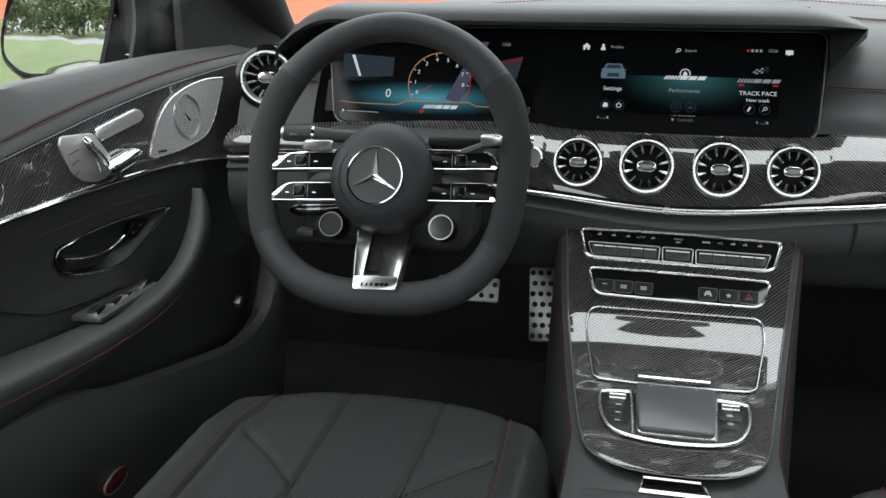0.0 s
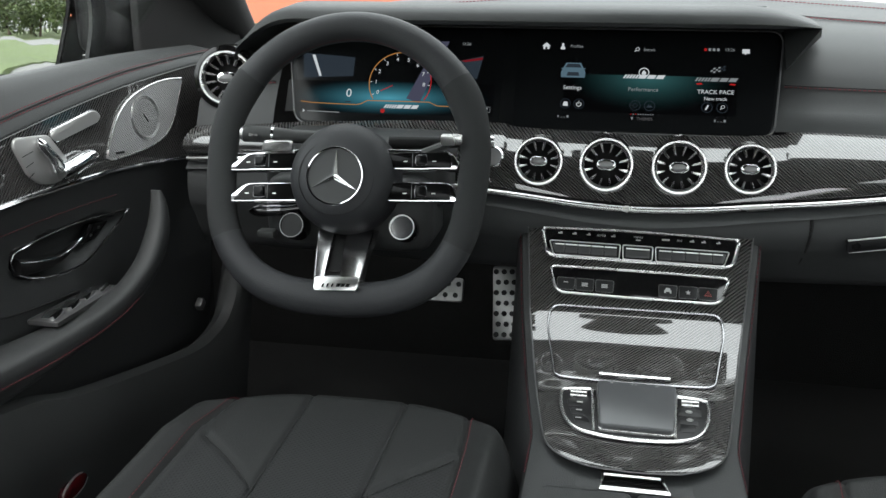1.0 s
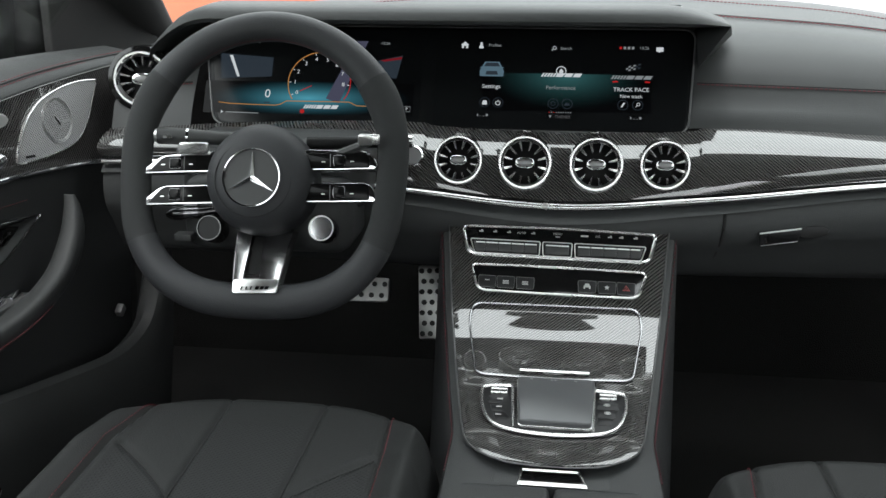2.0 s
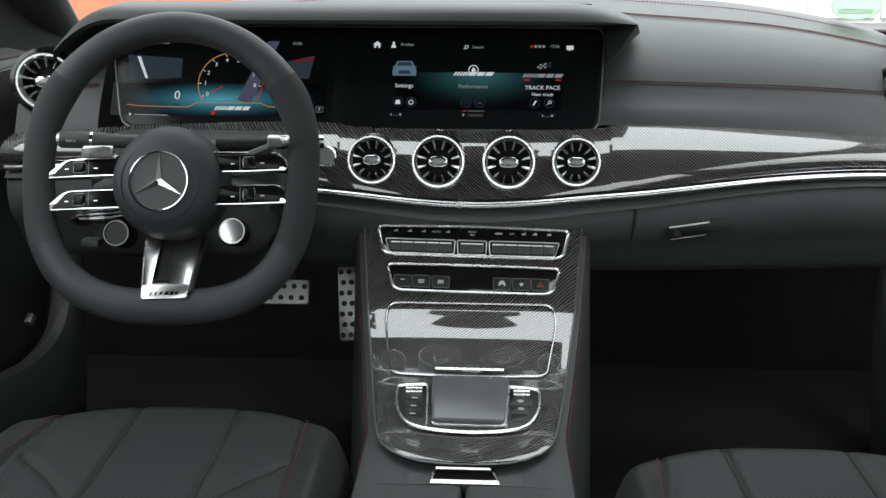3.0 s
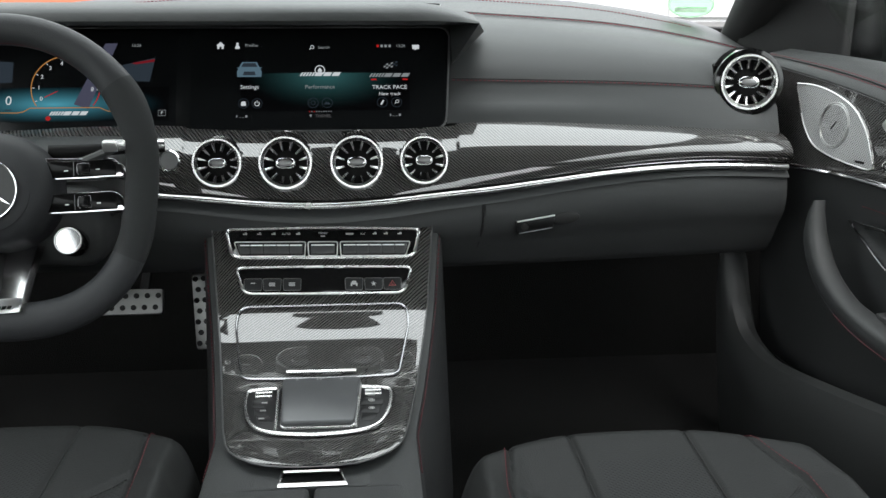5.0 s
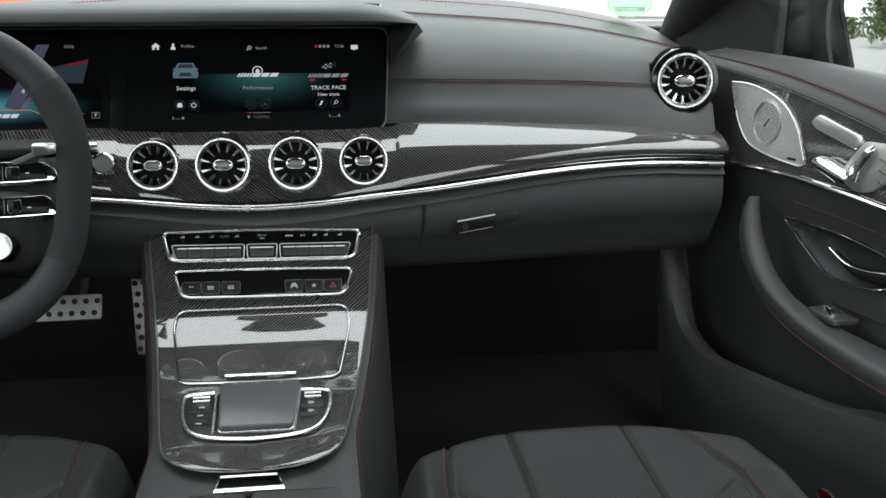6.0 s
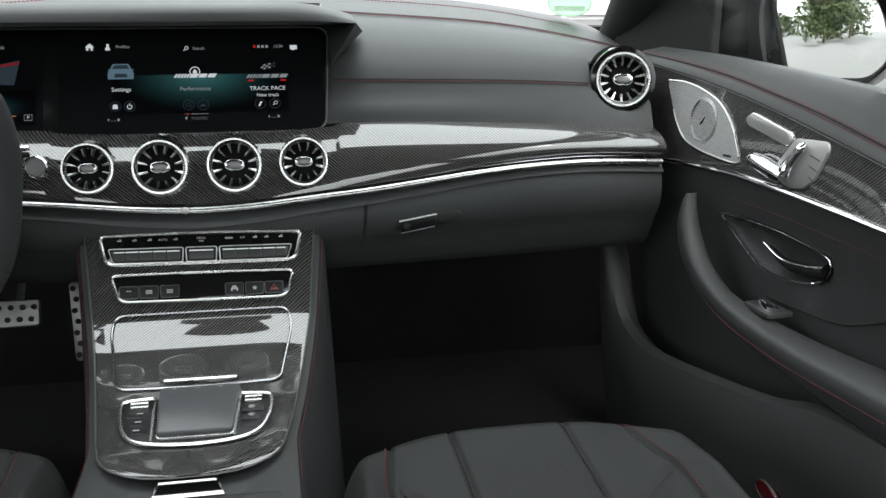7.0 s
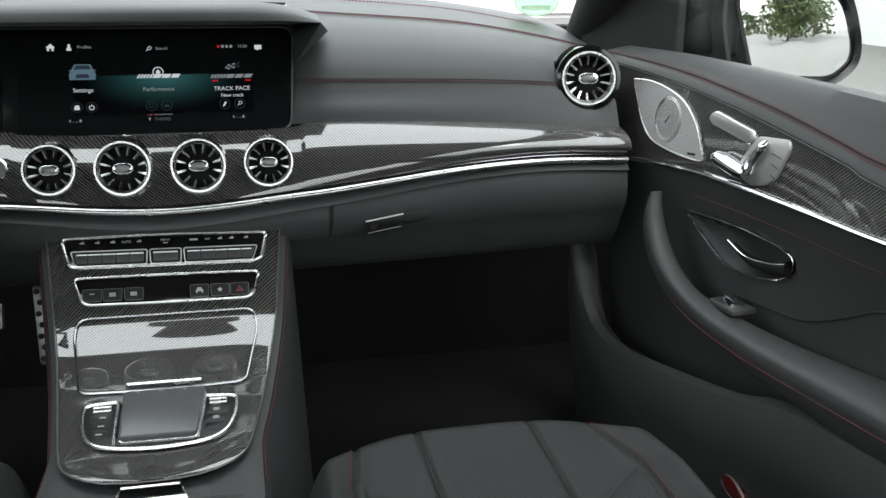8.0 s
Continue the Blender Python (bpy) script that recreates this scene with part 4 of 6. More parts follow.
def build_door(s):
    d = thing("door", ("driver" if s < 0 else "passenger") + " door, black leather with carbon trim and armrest", "door", group="front doors")
    d["label"] = "closed front door, black leather with carbon trim and " + ("four window switches" if s < 0 else "one window switch")
    ys = np.linspace(0.2, 1.40, 100)
    X = door_x
    rows = []
    for f in (lambda y: (X(y) + 0.085, interp(BELT, y) - 0.03), lambda y: (X(y) + 0.07, interp(BELT, y) - 0.002), lambda y: (X(y) + 0.055, interp(BELT, y) + 0.004), lambda y: (X(y) + 0.038, interp(BELT, y) + 0.001),
              lambda y: (X(y) + 0.022, interp(BELT, y) * 0.55 + interp(STITCH, y) * 0.45), lambda y: (X(y) + 0.011, interp(STITCH, y)), lambda y: (X(y) + 0.004, interp(WOOD_TOP, y) + 0.008), lambda y: (X(y) + 0.0015, interp(WOOD_TOP, y) + 0.001), lambda y: (X(y) + 0.0035, interp(WOOD_TOP, y) - 0.004)):
        rows.append([(s * f(y)[0], y, f(y)[1]) for y in np.linspace(0.2, 1.46, 80)])
    part("upper_pad", grid(rows), LEATHER_TOP, d)
    for dz, dx in ((0.0028, 0.0098), (-0.0028, 0.0082)):
        part("red_seam", stitch([(s * (X(y) + dx), y, interp(STITCH, y) + dz) for y in np.linspace(0.3, 1.44, 80)], 0.0006), THREAD, d, "red stitched seam")
    rows = []
    for k in np.linspace(0, 1, 10):
        row = []
        for q in np.linspace(0, 1, 90):
            y = 0.2 + q * (1.43 - 0.03 * k - 0.2)
            z = interp(WOOD_TOP, y) * (1 - k) + (interp(RAIL, y) + 0.002) * k
            row.append((s * (X(y) + 0.002 - 0.010 * k), y, z))
        rows.append(row)
    metric_uv(part("carbon_panel", grid(rows), CARBON, d, "glossy dark carbon weave panel"), lambda v: (s * v.y, v.z))
    part("trim_line", tube([(s * (X(y) + 0.001), y, interp(WOOD_TOP, y) - 0.0015) for y in np.linspace(0.3, 1.42, 70)], 0.0007, 5), BEZEL, d)
    part("bright_strip", tube([(s * (X(y) - 0.011), y, interp(RAIL, y)) for y in np.linspace(0.2, 1.395, 74)], 0.0034, 8), CHROME, d, "thin polished metal strip")
    # middle panel with the recess of the inner handle
    rows = []
    ys2 = np.linspace(0.55, 1.40, 150)
    for k in np.linspace(0, 1, 60):
        row = []
        for y in ys2:
            z = (interp(RAIL, y) - 0.004) * (1 - k) + 0.40 * k
            q = inside(CUP_LINE, (y, z))
            dep = 0.028 * min(1, max(0, (q + 0.001) / 0.016)) ** 0.7
            x = X(y) - 0.008 + 0.012 * min(1, k * 4) + dep + 0.03 * max(0, k - 0.5)
            row.append((s * x, y, z))
        rows.append(row)
    part("middle_panel", grid(rows), LEATHER, d)
    part("seam_groove", tube([(s * (X(y) + 0.0095), y, interp(STITCH, y)) for y in np.linspace(0.3, 1.44, 80)], 0.0009, 5), GROOVE, d)
    part("red_seam", stitch([(s * (X(y) - 0.0042), y, interp(RAIL, y) - 0.036) for y in np.linspace(0.56, 1.17, 60)], 0.0006), THREAD, d, "red stitched seam")
    rim = [(s * (X(y) + 0.0005), y, z) for y, z in CUP_LINE]
    h = part("door_handle", tube(rim, 0.0014, 8, True), CHROME, d, "door release lever in a bright-edged recess")
    lev = curve_through([(0.975, 0.650), (1.01, 0.642), (1.05, 0.640), (1.085, 0.652)], 24)
    part("lever", tube([(s * (X(y) + 0.004), y, z - 0.003) for y, z in lev], list(np.linspace(0.013, 0.004, 24)), 12, flat=0.9), DARK, h, "dark lever")
    part("lever_edge", tube([(s * (X(y) - 0.006), y, z + 0.004) for y, z in lev], 0.0009, 6), CHROME, h)
    # armrest, rising into the pull
    path = curve_through([(1.190, 0.701), (1.190, 0.685), (1.177, 0.645), (1.135, 0.597), (1.06, 0.566), (0.95, 0.553), (0.80, 0.552), (0.3, 0.555)], 70)
    rows = []
    for i, (y, z) in enumerate(path):
        a, b = path[max(0, i - 1)], path[min(len(path) - 1, i + 1)]
        t = (b - a) / np.linalg.norm(b - a)
        nrm = np.array([-t[1], t[0]])
        k = min(1, max(0, (i - 12) / 22))
        th = 0.015 + 0.007 * k
        w0, w1 = 0.072 + 0.002 * k, 0.040 * (1 - k) - 0.01 * k
        if i < 5:
            th *= (0.12, 0.50, 0.72, 0.87, 0.96)[i]
        if i < 7:
            w0 -= 0.016 * (1 - i / 7) ** 2
        row = []
        for j in range(20):
            g = 2 * math.pi * j / 20
            cx, cz = math.cos(g), math.sin(g)
            cx, cz = math.copysign(abs(cx) ** 0.6, cx), math.copysign(abs(cz) ** 0.6, cz)
            low = 1 + 1.5 * max(0, min(1, (i - 20) / 14)) if cz > 0 else 1
            cz *= low
            off = (w0 + w1) / 2 - (0.012 * max(0, cz - 1) if cx > 0 else 0) + (w0 - w1) / 2 * cx
            row.append((s * (X(y) - off), y + nrm[0] * th * cz, z + nrm[1] * th * cz))
        rows.append(row)
    bm = grid(rows, wrap=True)
    bmesh.ops.holes_fill(bm, edges=[e for e in bm.edges if e.is_boundary], sides=0)
    part("armrest", bm, LEATHER, d, "padded black leather armrest and pull")
    seam = [(s * (X(y) - 0.0745), y, z - 0.006) for y, z in path[12:]]
    part("red_seam", stitch(seam, 0.0006), THREAD, d, "red stitched seam")
    # lower panel with the lip of the pocket
    lip = curve_through(LIP, 60)
    rows = []
    for off, dz in ((0.02, -0.05), (0.035, -0.004), (0.05, 0.006), (0.064, 0.0), (0.07, -0.02)):
        rows.append([(s * (X(y) - off), y, z + dz) for y, z in lip])
    for k, off in ((0.25, 0.068), (0.5, 0.06), (0.75, 0.05), (1.0, 0.04)):
        rows.append([(s * (X(y) - off), y, (z - 0.02) * (1 - k) + 0.24 * k) for y, z in lip])
    part("lower_panel", grid(rows), PLASTIC, d)
    return d


DOORS = {s: build_door(s) for s in (-1, 1)}


# ---- seats ----
def build_seat(cx, fy, mirror):
    w = thing("seat", "black leather front seat with perforated centre and red seams", "seat", group="front seats")
    SW, SL = 0.20, 0.56
    def surf(u, y):
        """Height of the cushion over its middle, u across in metres, y back from the front edge."""
        a = abs(u)
        side = 0.022 * max(0, min(1, (a - 0.125) / 0.05)) ** 1.5
        front = 0.045 * max(0, 1 - y / 0.05) ** 2
        edge = 0.09 * max(0, (a - 0.165) / 0.045) ** 2.2
        h = 0.519 + side * min(1, y / 0.12) - front - edge - 0.02 * (y / SL)
        for q, c in seams:
            dd = seam_dist(q, (u, y))
            h -= 0.0040 * math.exp(-(dd / 0.0032) ** 2)
        return h
    def fr(u):
        return fy - 0.10 * max(0, abs(u) / 0.21) ** 3
    ml, mr, rr = (-0.055, 0.060, 0.135) if mirror > 0 else (-0.070, 0.060, 0.115)
    seams = [([(ml, 0.0), (ml + 0.005, SL)], 0), ([(mr, 0.0), (mr - 0.005, SL)], 0), ([(-0.135, 0.0), (-0.150, 0.12), (-0.145, SL)], 1), ([(rr, 0.0), (0.143, 0.12), (0.145, SL)], 1),
             ([(-0.138, 0.13), (-0.053, 0.24)], 0), ([(0.138, 0.13), (0.057, 0.24)], 0)]
    def seam_dist(q, p):
        best = 9
        for a, b in zip(q, q[1:]):
            a, b, p2 = np.array(a), np.array(b), np.array(p)
            t = np.clip(np.dot(p2 - a, b - a) / np.dot(b - a, b - a), 0, 1)
            best = min(best, np.linalg.norm(a + t * (b - a) - p2))
        return best
    us = np.linspace(-0.212, 0.212, 170)
    vs = np.linspace(0, SL, 120)
    rows = [[(cx + u, fr(u), 0.32) for u in us], [(cx + u, fr(u) + 0.008, 0.40) for u in us]]
    rows += [[(cx + u, fr(u) - y + (0.006 if y < 0.02 else 0), surf(u, y)) for u in us] for y in vs]
    bm = grid(rows)
    lay = bm.loops.layers.uv.verify()
    for f in bm.faces:
        for lp in f.loops:
            lp[lay].uv = (lp.vert.co.x, lp.vert.co.y)
    cu = part("cushion", bm, SEAT, w)
    cu.data.materials.append(SEAT_HOLES)
    for f in cu.data.polygons:
        u, y = f.center.x - cx, fr(f.center.x - cx) - f.center.y
        if abs(u) < 0.140 and y > (0.13 + 1.3 * (0.138 - abs(u)) if abs(u) > 0.055 else 0.10):
            f.material_index = 1
    for q, c in seams:
        pts = []
        for a, b in zip(q, q[1:]):
            for t in np.linspace(0, 1, 14):
                u, y = a[0] + t * (b[0] - a[0]), a[1] + t * (b[1] - a[1])
                pts.append((cx + u + (0.005 if u > 0 else -0.005) * c, fr(u) - y, surf(u + (0.005 if u > 0 else -0.005) * c, y) + (0.0002 if c else 0.0006)))
        part("red_seam" if c else "seam", stitch(pts, 0.0006) if c else tube(pts, 0.0011, 6), THREAD if c else GROOVE, w, "red stitched seam" if c else "dark sewn seam")
    for sx in (-1, 1):
        part("side_cover", box((cx + sx * 0.20 - 0.012, fy - SL, 0.26), (cx + sx * 0.20 + 0.012, fy - 0.10, 0.44), bevel=0.01), PLASTIC, w)
    part("base", box((cx - 0.18, fy - SL + 0.02, 0.24), (cx + 0.18, fy - 0.08, 0.38), bevel=0.02), DARK, w)
    # the backrest, let far down
    rows = []
    for k in np.linspace(0, 1, 12):
        y, z = fy - SL - 0.02 - 0.60 * k, 0.50 + 0.12 * k
        rows.append([(cx + 0.23 * q, y, z + 0.035 * abs(q) ** 3 - 0.10 * max(0, abs(q) - 0.85) / 0.15) for q in np.linspace(-1, 1, 15)])
    part("backrest", thicken(grid(rows), 0.09), SEAT, w, "backrest let far down")
    return w


build_seat(-0.322, 1.003, 1)
build_seat(0.345, 0.940, -1)


# ---- what the displays show ----
def screen_words(text, a, b, size, mat, parent, align="CENTER"):
    return words(text, size, basis(on_screen(a, b, 0.0006), SU, SV), mat, parent, "", align)


def bars(a, b, w, h, mat, parent, name="emblem_bar", n=5, solid=3):
    """A slanted plain emblem: thin strokes and broad blocks."""
    k = 0.0
    step = w / (n * 0.5 + solid * 1.5)
    for i in range(n + solid):
        ww = step * (0.32 if i < n else 1.25)
        x0 = a - w / 2 + k
        part(name, slab([(x0, b - h / 2), (x0 + ww, b - h / 2), (x0 + ww + h * 0.6, b + h / 2), (x0 + h * 0.6, b + h / 2)], (0.0004, 0.0007), on_screen), mat, parent, smooth=False)
        k += step * (0.5 if i < n else 1.5)


def fade(name, colour, power, low=0.0):
    """Light that falls off from the middle of the UV square."""
    m, n, l, b = node_mat(name)
    uv = n.new("ShaderNodeUVMap")
    mp = n.new("ShaderNodeVectorMath")
    mp.operation = "MULTIPLY_ADD"
    mp.inputs[1].default_value, mp.inputs[2].default_value = (2, 2, 0), (-1, -1, 0)
    l.new(uv.outputs[0], mp.inputs[0])
    g = n.new("ShaderNodeTexGradient")
    g.gradient_type = "QUADRATIC_SPHERE"
    l.new(mp.outputs[0], g.inputs[0])
    ml = n.new("ShaderNodeMath")
    ml.operation = "MULTIPLY"
    ml.inputs[1].default_value = power
    l.new(g.outputs["Fac"], ml.inputs[0])
    b.inputs["Base Color"].default_value = (0.003, 0.003, 0.0035, 1)
    b.inputs["Roughness"].default_value = 0.1
    b.inputs["Specular IOR Level"].default_value = 0.06
    b.inputs["Emission Color"].default_value = (*colour, 1)
    l.new(ml.outputs[0], b.inputs["Emission Strength"])
    return m


def light_patch(a0, a1, b0, b1, mat, parent, h=0.0003, v0=0.0, v1=1.0, name="glow_patch"):
    bm = bmesh.new()
    v = [bm.verts.new(on_screen(a, b, h)) for a, b in ((a0, b0), (a1, b0), (a1, b1), (a0, b1))]
    f = bm.faces.new(v)
    lay = bm.loops.layers.uv.verify()
    for lp, q in zip(f.loops, ((0, v0), (1, v0), (1, v1), (0, v1))):
        lp[lay].uv = q
    return part(name, bm, mat, parent)


def build_screen_content():
    W, G = glow("white_pixels", (0.85, 0.9, 0.9), 0.13), glow("grey_pixels", (0.55, 0.6, 0.6), 0.075)
    TEAL, BLUE, ORANGE, RED = fade("teal_glow", (0.12, 0.42, 0.41), 0.05), glow("steel_blue_pixels", (0.25, 0.42, 0.52), 0.065), glow("orange_pixels", (0.9, 0.42, 0.12), 0.075), glow("red_pixels", (0.8, 0.03, 0.03), 0.09)
    HORIZON = fade("horizon_glow", (0.10, 0.42, 0.52), 0.14)
    DIM = glow("dim_blue_pixels", (0.2, 0.28, 0.36), 0.022)
    menu = part("menu_screen", slab(round_poly([(-0.185, -0.002), (0.172, -0.002), (0.180, 0.147), (-0.185, 0.147)], 0.012, 4), (-0.001, 0.0002), on_screen), SCREEN, DISPLAY, "menu display with glowing symbols and words")
    gauge = part("gauge_screen", slab(round_poly([(-0.505, -0.002), (-0.205, -0.002), (-0.205, 0.147), (-0.532, 0.147)], 0.012, 4), (-0.001, 0.0002), on_screen), SCREEN, DISPLAY, "instrument display with a rev counter")
    # menu side
    light_patch(-0.115, 0.125, 0.024, 0.0815, TEAL, menu, 0.0003, 0.0, 0.52)
    home = [(-0.1485, 0.119), (-0.1455, 0.119), (-0.1455, 0.1225), (-0.1425, 0.1225), (-0.1425, 0.119), (-0.1395, 0.119), (-0.1395, 0.124), (-0.138, 0.124), (-0.144, 0.1295), (-0.150, 0.124), (-0.1485, 0.124)]
    part("home_symbol", slab(home, (0.0004, 0.0007), on_screen), W, menu, smooth=False)
    part("user_symbol", slab(round_poly([(-0.1235, 0.119), (-0.1165, 0.119), (-0.117, 0.1225), (-0.1185, 0.124), (-0.1183, 0.1285), (-0.1217, 0.1285), (-0.1215, 0.124), (-0.123, 0.1225)], 0.001, 3), (0.0004, 0.0007), on_screen), W, menu, smooth=False)
    screen_words("Profiles", -0.100, 0.124, 0.0062, G, menu)
    screen_words("Search", 0.003, 0.1205, 0.0062, G, menu)
    def loupe(a, b, r, mat):
        part("loupe_symbol", tube([on_screen(a + r * math.cos(t), b + r * math.sin(t), 0.0006) for t in np.linspace(0, 2 * math.pi, 18, endpoint=False)], r * 0.18, 5, True), mat, menu)
        part("loupe_handle", tube([on_screen(a - r * 0.7, b - r * 0.7, 0.0006), on_screen(a - r * 1.7, b - r * 1.7, 0.0006)], r * 0.2, 5), mat, menu)
    loupe(-0.0135, 0.1212, 0.0024, W)
    part("message_symbol", slab([(0.131, 0.1175), (0.134, 0.1175), (0.135, 0.1155), (0.137, 0.1175), (0.141, 0.1175), (0.141, 0.124), (0.131, 0.124)], (0.0004, 0.0007), on_screen), W, menu, smooth=False)
    screen_words("13:26", 0.114, 0.1225, 0.0062, G, menu)
    for k in range(4):
        part("status_symbol", slab([(0.079 + 0.0058 * k, 0.1205), (0.0825 + 0.0058 * k, 0.1205), (0.0825 + 0.0058 * k, 0.1245), (0.079 + 0.0058 * k, 0.1245)], (0.0004, 0.0006), on_screen), RED if k == 0 else G, menu, smooth=False)
    car = [(-0.120, 0.076), (-0.086, 0.076), (-0.0855, 0.084), (-0.0875, 0.0885), (-0.0845, 0.090), (-0.0885, 0.0905), (-0.0925, 0.0985), (-0.1135, 0.0985), (-0.1175, 0.0905), (-0.1215, 0.090), (-0.1185, 0.0885), (-0.1205, 0.084)]
    cs = part("car_symbol", slab(car, (0.0004, 0.0007), on_screen), BLUE, menu, "small blue car picture", smooth=False)
    part("car_symbol_glass", slab([(-0.1145, 0.0912), (-0.0915, 0.0912), (-0.0945, 0.0968), (-0.1115, 0.0968)], (0.0007, 0.0009), on_screen), DIM, menu, smooth=False)
    part("car_symbol_grille", slab([(-0.112, 0.0785), (-0.094, 0.0785), (-0.0955, 0.084), (-0.1105, 0.084)], (0.0007, 0.0009), on_screen), DIM, menu, smooth=False)
    screen_words("Settings", -0.1025, 0.0605, 0.0085, W, menu)
    screen_words("Performance", -0.003, 0.0600, 0.0082, G, menu)
    screen_words("TRACK PACE", 0.0965, 0.0588, 0.0085, W, menu)
    screen_words("New track", 0.0965, 0.0488, 0.0072, W, menu)
    bars(-0.003, 0.0795, 0.058, 0.0055, W, menu)
    part("round_symbol", tube([on_screen(-0.003 + 0.0068 * math.cos(t), 0.0855 + 0.0068 * math.sin(t), 0.0009) for t in np.linspace(0, 2 * math.pi, 22, endpoint=False)], 0.0007, 5, True), W, menu)
    part("flame_symbol", slab([(-0.0055, 0.0825), (-0.0005, 0.0825), (0.0002, 0.0855), (-0.003, 0.0895), (-0.006, 0.0855)], (0.0006, 0.0009), on_screen), W, menu, smooth=False)
    bars(0.0965, 0.0775, 0.058, 0.0055, G, menu)
    for i in range(6):
        for j in range(3):
            if (i + j) % 2:
                x0, y0 = 0.0885 + 0.0034 * i, 0.0865 + 0.0026 * j + 0.0008 * i
                part("flag_square", slab([(x0, y0), (x0 + 0.0032, y0 + 0.0006), (x0 + 0.0038, y0 + 0.003), (x0 + 0.0006, y0 + 0.0024)], (0.0004, 0.0006), on_screen), DIM if i > 3 else G, menu, smooth=False)
    for sx in (-1, 1):
        part("red_stroke", slab([(0.0965 + sx * 0.018, 0.0700), (0.0965 + sx * 0.026, 0.0695), (0.0965 + sx * 0.027, 0.0715), (0.0965 + sx * 0.020, 0.0725)], (0.0004, 0.0006), on_screen), RED, menu, smooth=False)
    for a in (-0.111, -0.092, -0.013, 0.007, 0.0855, 0.106):
        part("key_ring", tube([on_screen(a + 0.0072 * math.cos(t), 0.036 + 0.0072 * math.sin(t), 0.0005) for t in np.linspace(0, 2 * math.pi, 22, endpoint=False)], 0.0004, 5, True), DIM, menu)
    part("power_symbol", tube([on_screen(-0.092 + 0.0032 * math.cos(t), 0.0355 + 0.0032 * math.sin(t), 0.0006) for t in np.linspace(2.2, 7.2, 16)], 0.0006, 5), W, menu)
    part("power_symbol", tube([on_screen(-0.092, 0.0365, 0.0006), on_screen(-0.092, 0.0402, 0.0006)], 0.0006, 5), W, menu)
    part("car_key_symbol", slab([(-0.1145, 0.0325), (-0.1075, 0.0325), (-0.1075, 0.0355), (-0.1085, 0.039), (-0.1135, 0.039), (-0.1145, 0.0355)], (0.0004, 0.0007), on_screen), W, menu, smooth=False)
    part("dial_key_symbol", tube([on_screen(-0.013 + 0.003 * math.cos(t), 0.036 + 0.003 * math.sin(t), 0.0006) for t in np.linspace(0, 6.28, 14, endpoint=False)], 0.0004, 5, True), DIM, menu)
    part("hill_symbol", slab([(0.0025, 0.0335), (0.0115, 0.0335), (0.0085, 0.0375), (0.007, 0.036), (0.0055, 0.0385)], (0.0004, 0.0006), on_screen), DIM, menu, smooth=False)
    part("track_symbol", slab([(0.0825, 0.0325), (0.085, 0.0325), (0.0885, 0.039), (0.086, 0.0395)], (0.0004, 0.0007), on_screen), W, menu, smooth=False)
    loupe(0.107, 0.0372, 0.0022, W)
    for k in range(10):
        part("page_dot", slab([(-0.019 + 0.0034 * k, 0.0222), (-0.0175 + 0.0034 * k, 0.0222), (-0.0175 + 0.0034 * k, 0.0236), (-0.019 + 0.0034 * k, 0.0236)], (0.0004, 0.0006), on_screen), RED if k in (0, 2) else G, menu, smooth=False)
    screen_words("THEMES", 0.001, 0.016, 0.0062, glow("dim_grey_pixels", (0.5, 0.5, 0.5), 0.035), menu)
    part("arrow_symbol", slab([(-0.0185, 0.0185), (-0.0165, 0.014), (-0.0145, 0.0185)], (0.0004, 0.0006), on_screen), G, menu, smooth=False)
    for a in (-0.114, 0.103):
        for k, w in enumerate((0.0016, 0.0022, 0.0022, 0.003)):
            part("temperature_mark", slab([(a - 0.007 + 0.0042 * k, 0.015), (a - 0.007 + 0.0042 * k + w, 0.015), (a - 0.007 + 0.0042 * k + w, 0.0155 + 0.003 * (k in (0, 3))), (a - 0.007 + 0.0042 * k, 0.0155 + 0.003 * (k in (0, 3)))], (0.0004, 0.0006), on_screen), G, menu, smooth=False)
    # instrument side
    light_patch(-0.53, -0.215, 0.012, 0.062, HORIZON, gauge, 0.0003, 0.10, 0.9)
    c0 = (-0.357, 0.062)
    arc = [on_screen(c0[0] + 0.047 * math.cos(t), c0[1] + 0.047 * math.sin(t), 0.0006) for t in np.linspace(radians(215), radians(-35), 50)]
    part("dial_arc", tube(arc[:34], 0.0008, 5), ORANGE, gauge, "orange rev counter arc")
    part("dial_arc", tube(arc[33:], 0.0008, 5), RED, gauge, "red end of the rev counter arc")
    for k in range(9):
        t = radians(207 - 26.5 * k)
        screen_words(str(k), c0[0] + 0.0365 * math.cos(t), c0[1] + 0.0365 * math.sin(t), 0.0085, W, gauge)
        part("dial_tick", tube([on_screen(c0[0] + r * math.cos(t), c0[1] + r * math.sin(t), 0.0006) for r in (0.0425, 0.0455)], 0.0005, 5), W, gauge)
    part("needle", tube([on_screen(c0[0] + r * math.cos(radians(207)), c0[1] + r * math.sin(radians(207)), 0.0008) for r in (0.012, 0.032)], 0.0006, 5), RED, gauge)
    screen_words("0", -0.4335, 0.0425, 0.0185, W, gauge)
    part("unit_mark", slab([(-0.438, 0.0285), (-0.429, 0.0285), (-0.429, 0.0300), (-0.438, 0.0300)], (0.0004, 0.0006), on_screen), DIM, gauge, smooth=False)
    line = [(-0.507, 0.0285), (-0.49, 0.0265), (-0.455, 0.0255), (-0.421, 0.025), (-0.413, 0.0265), (-0.404, 0.032), (-0.31, 0.032), (-0.298, 0.0265), (-0.24, 0.0255)]
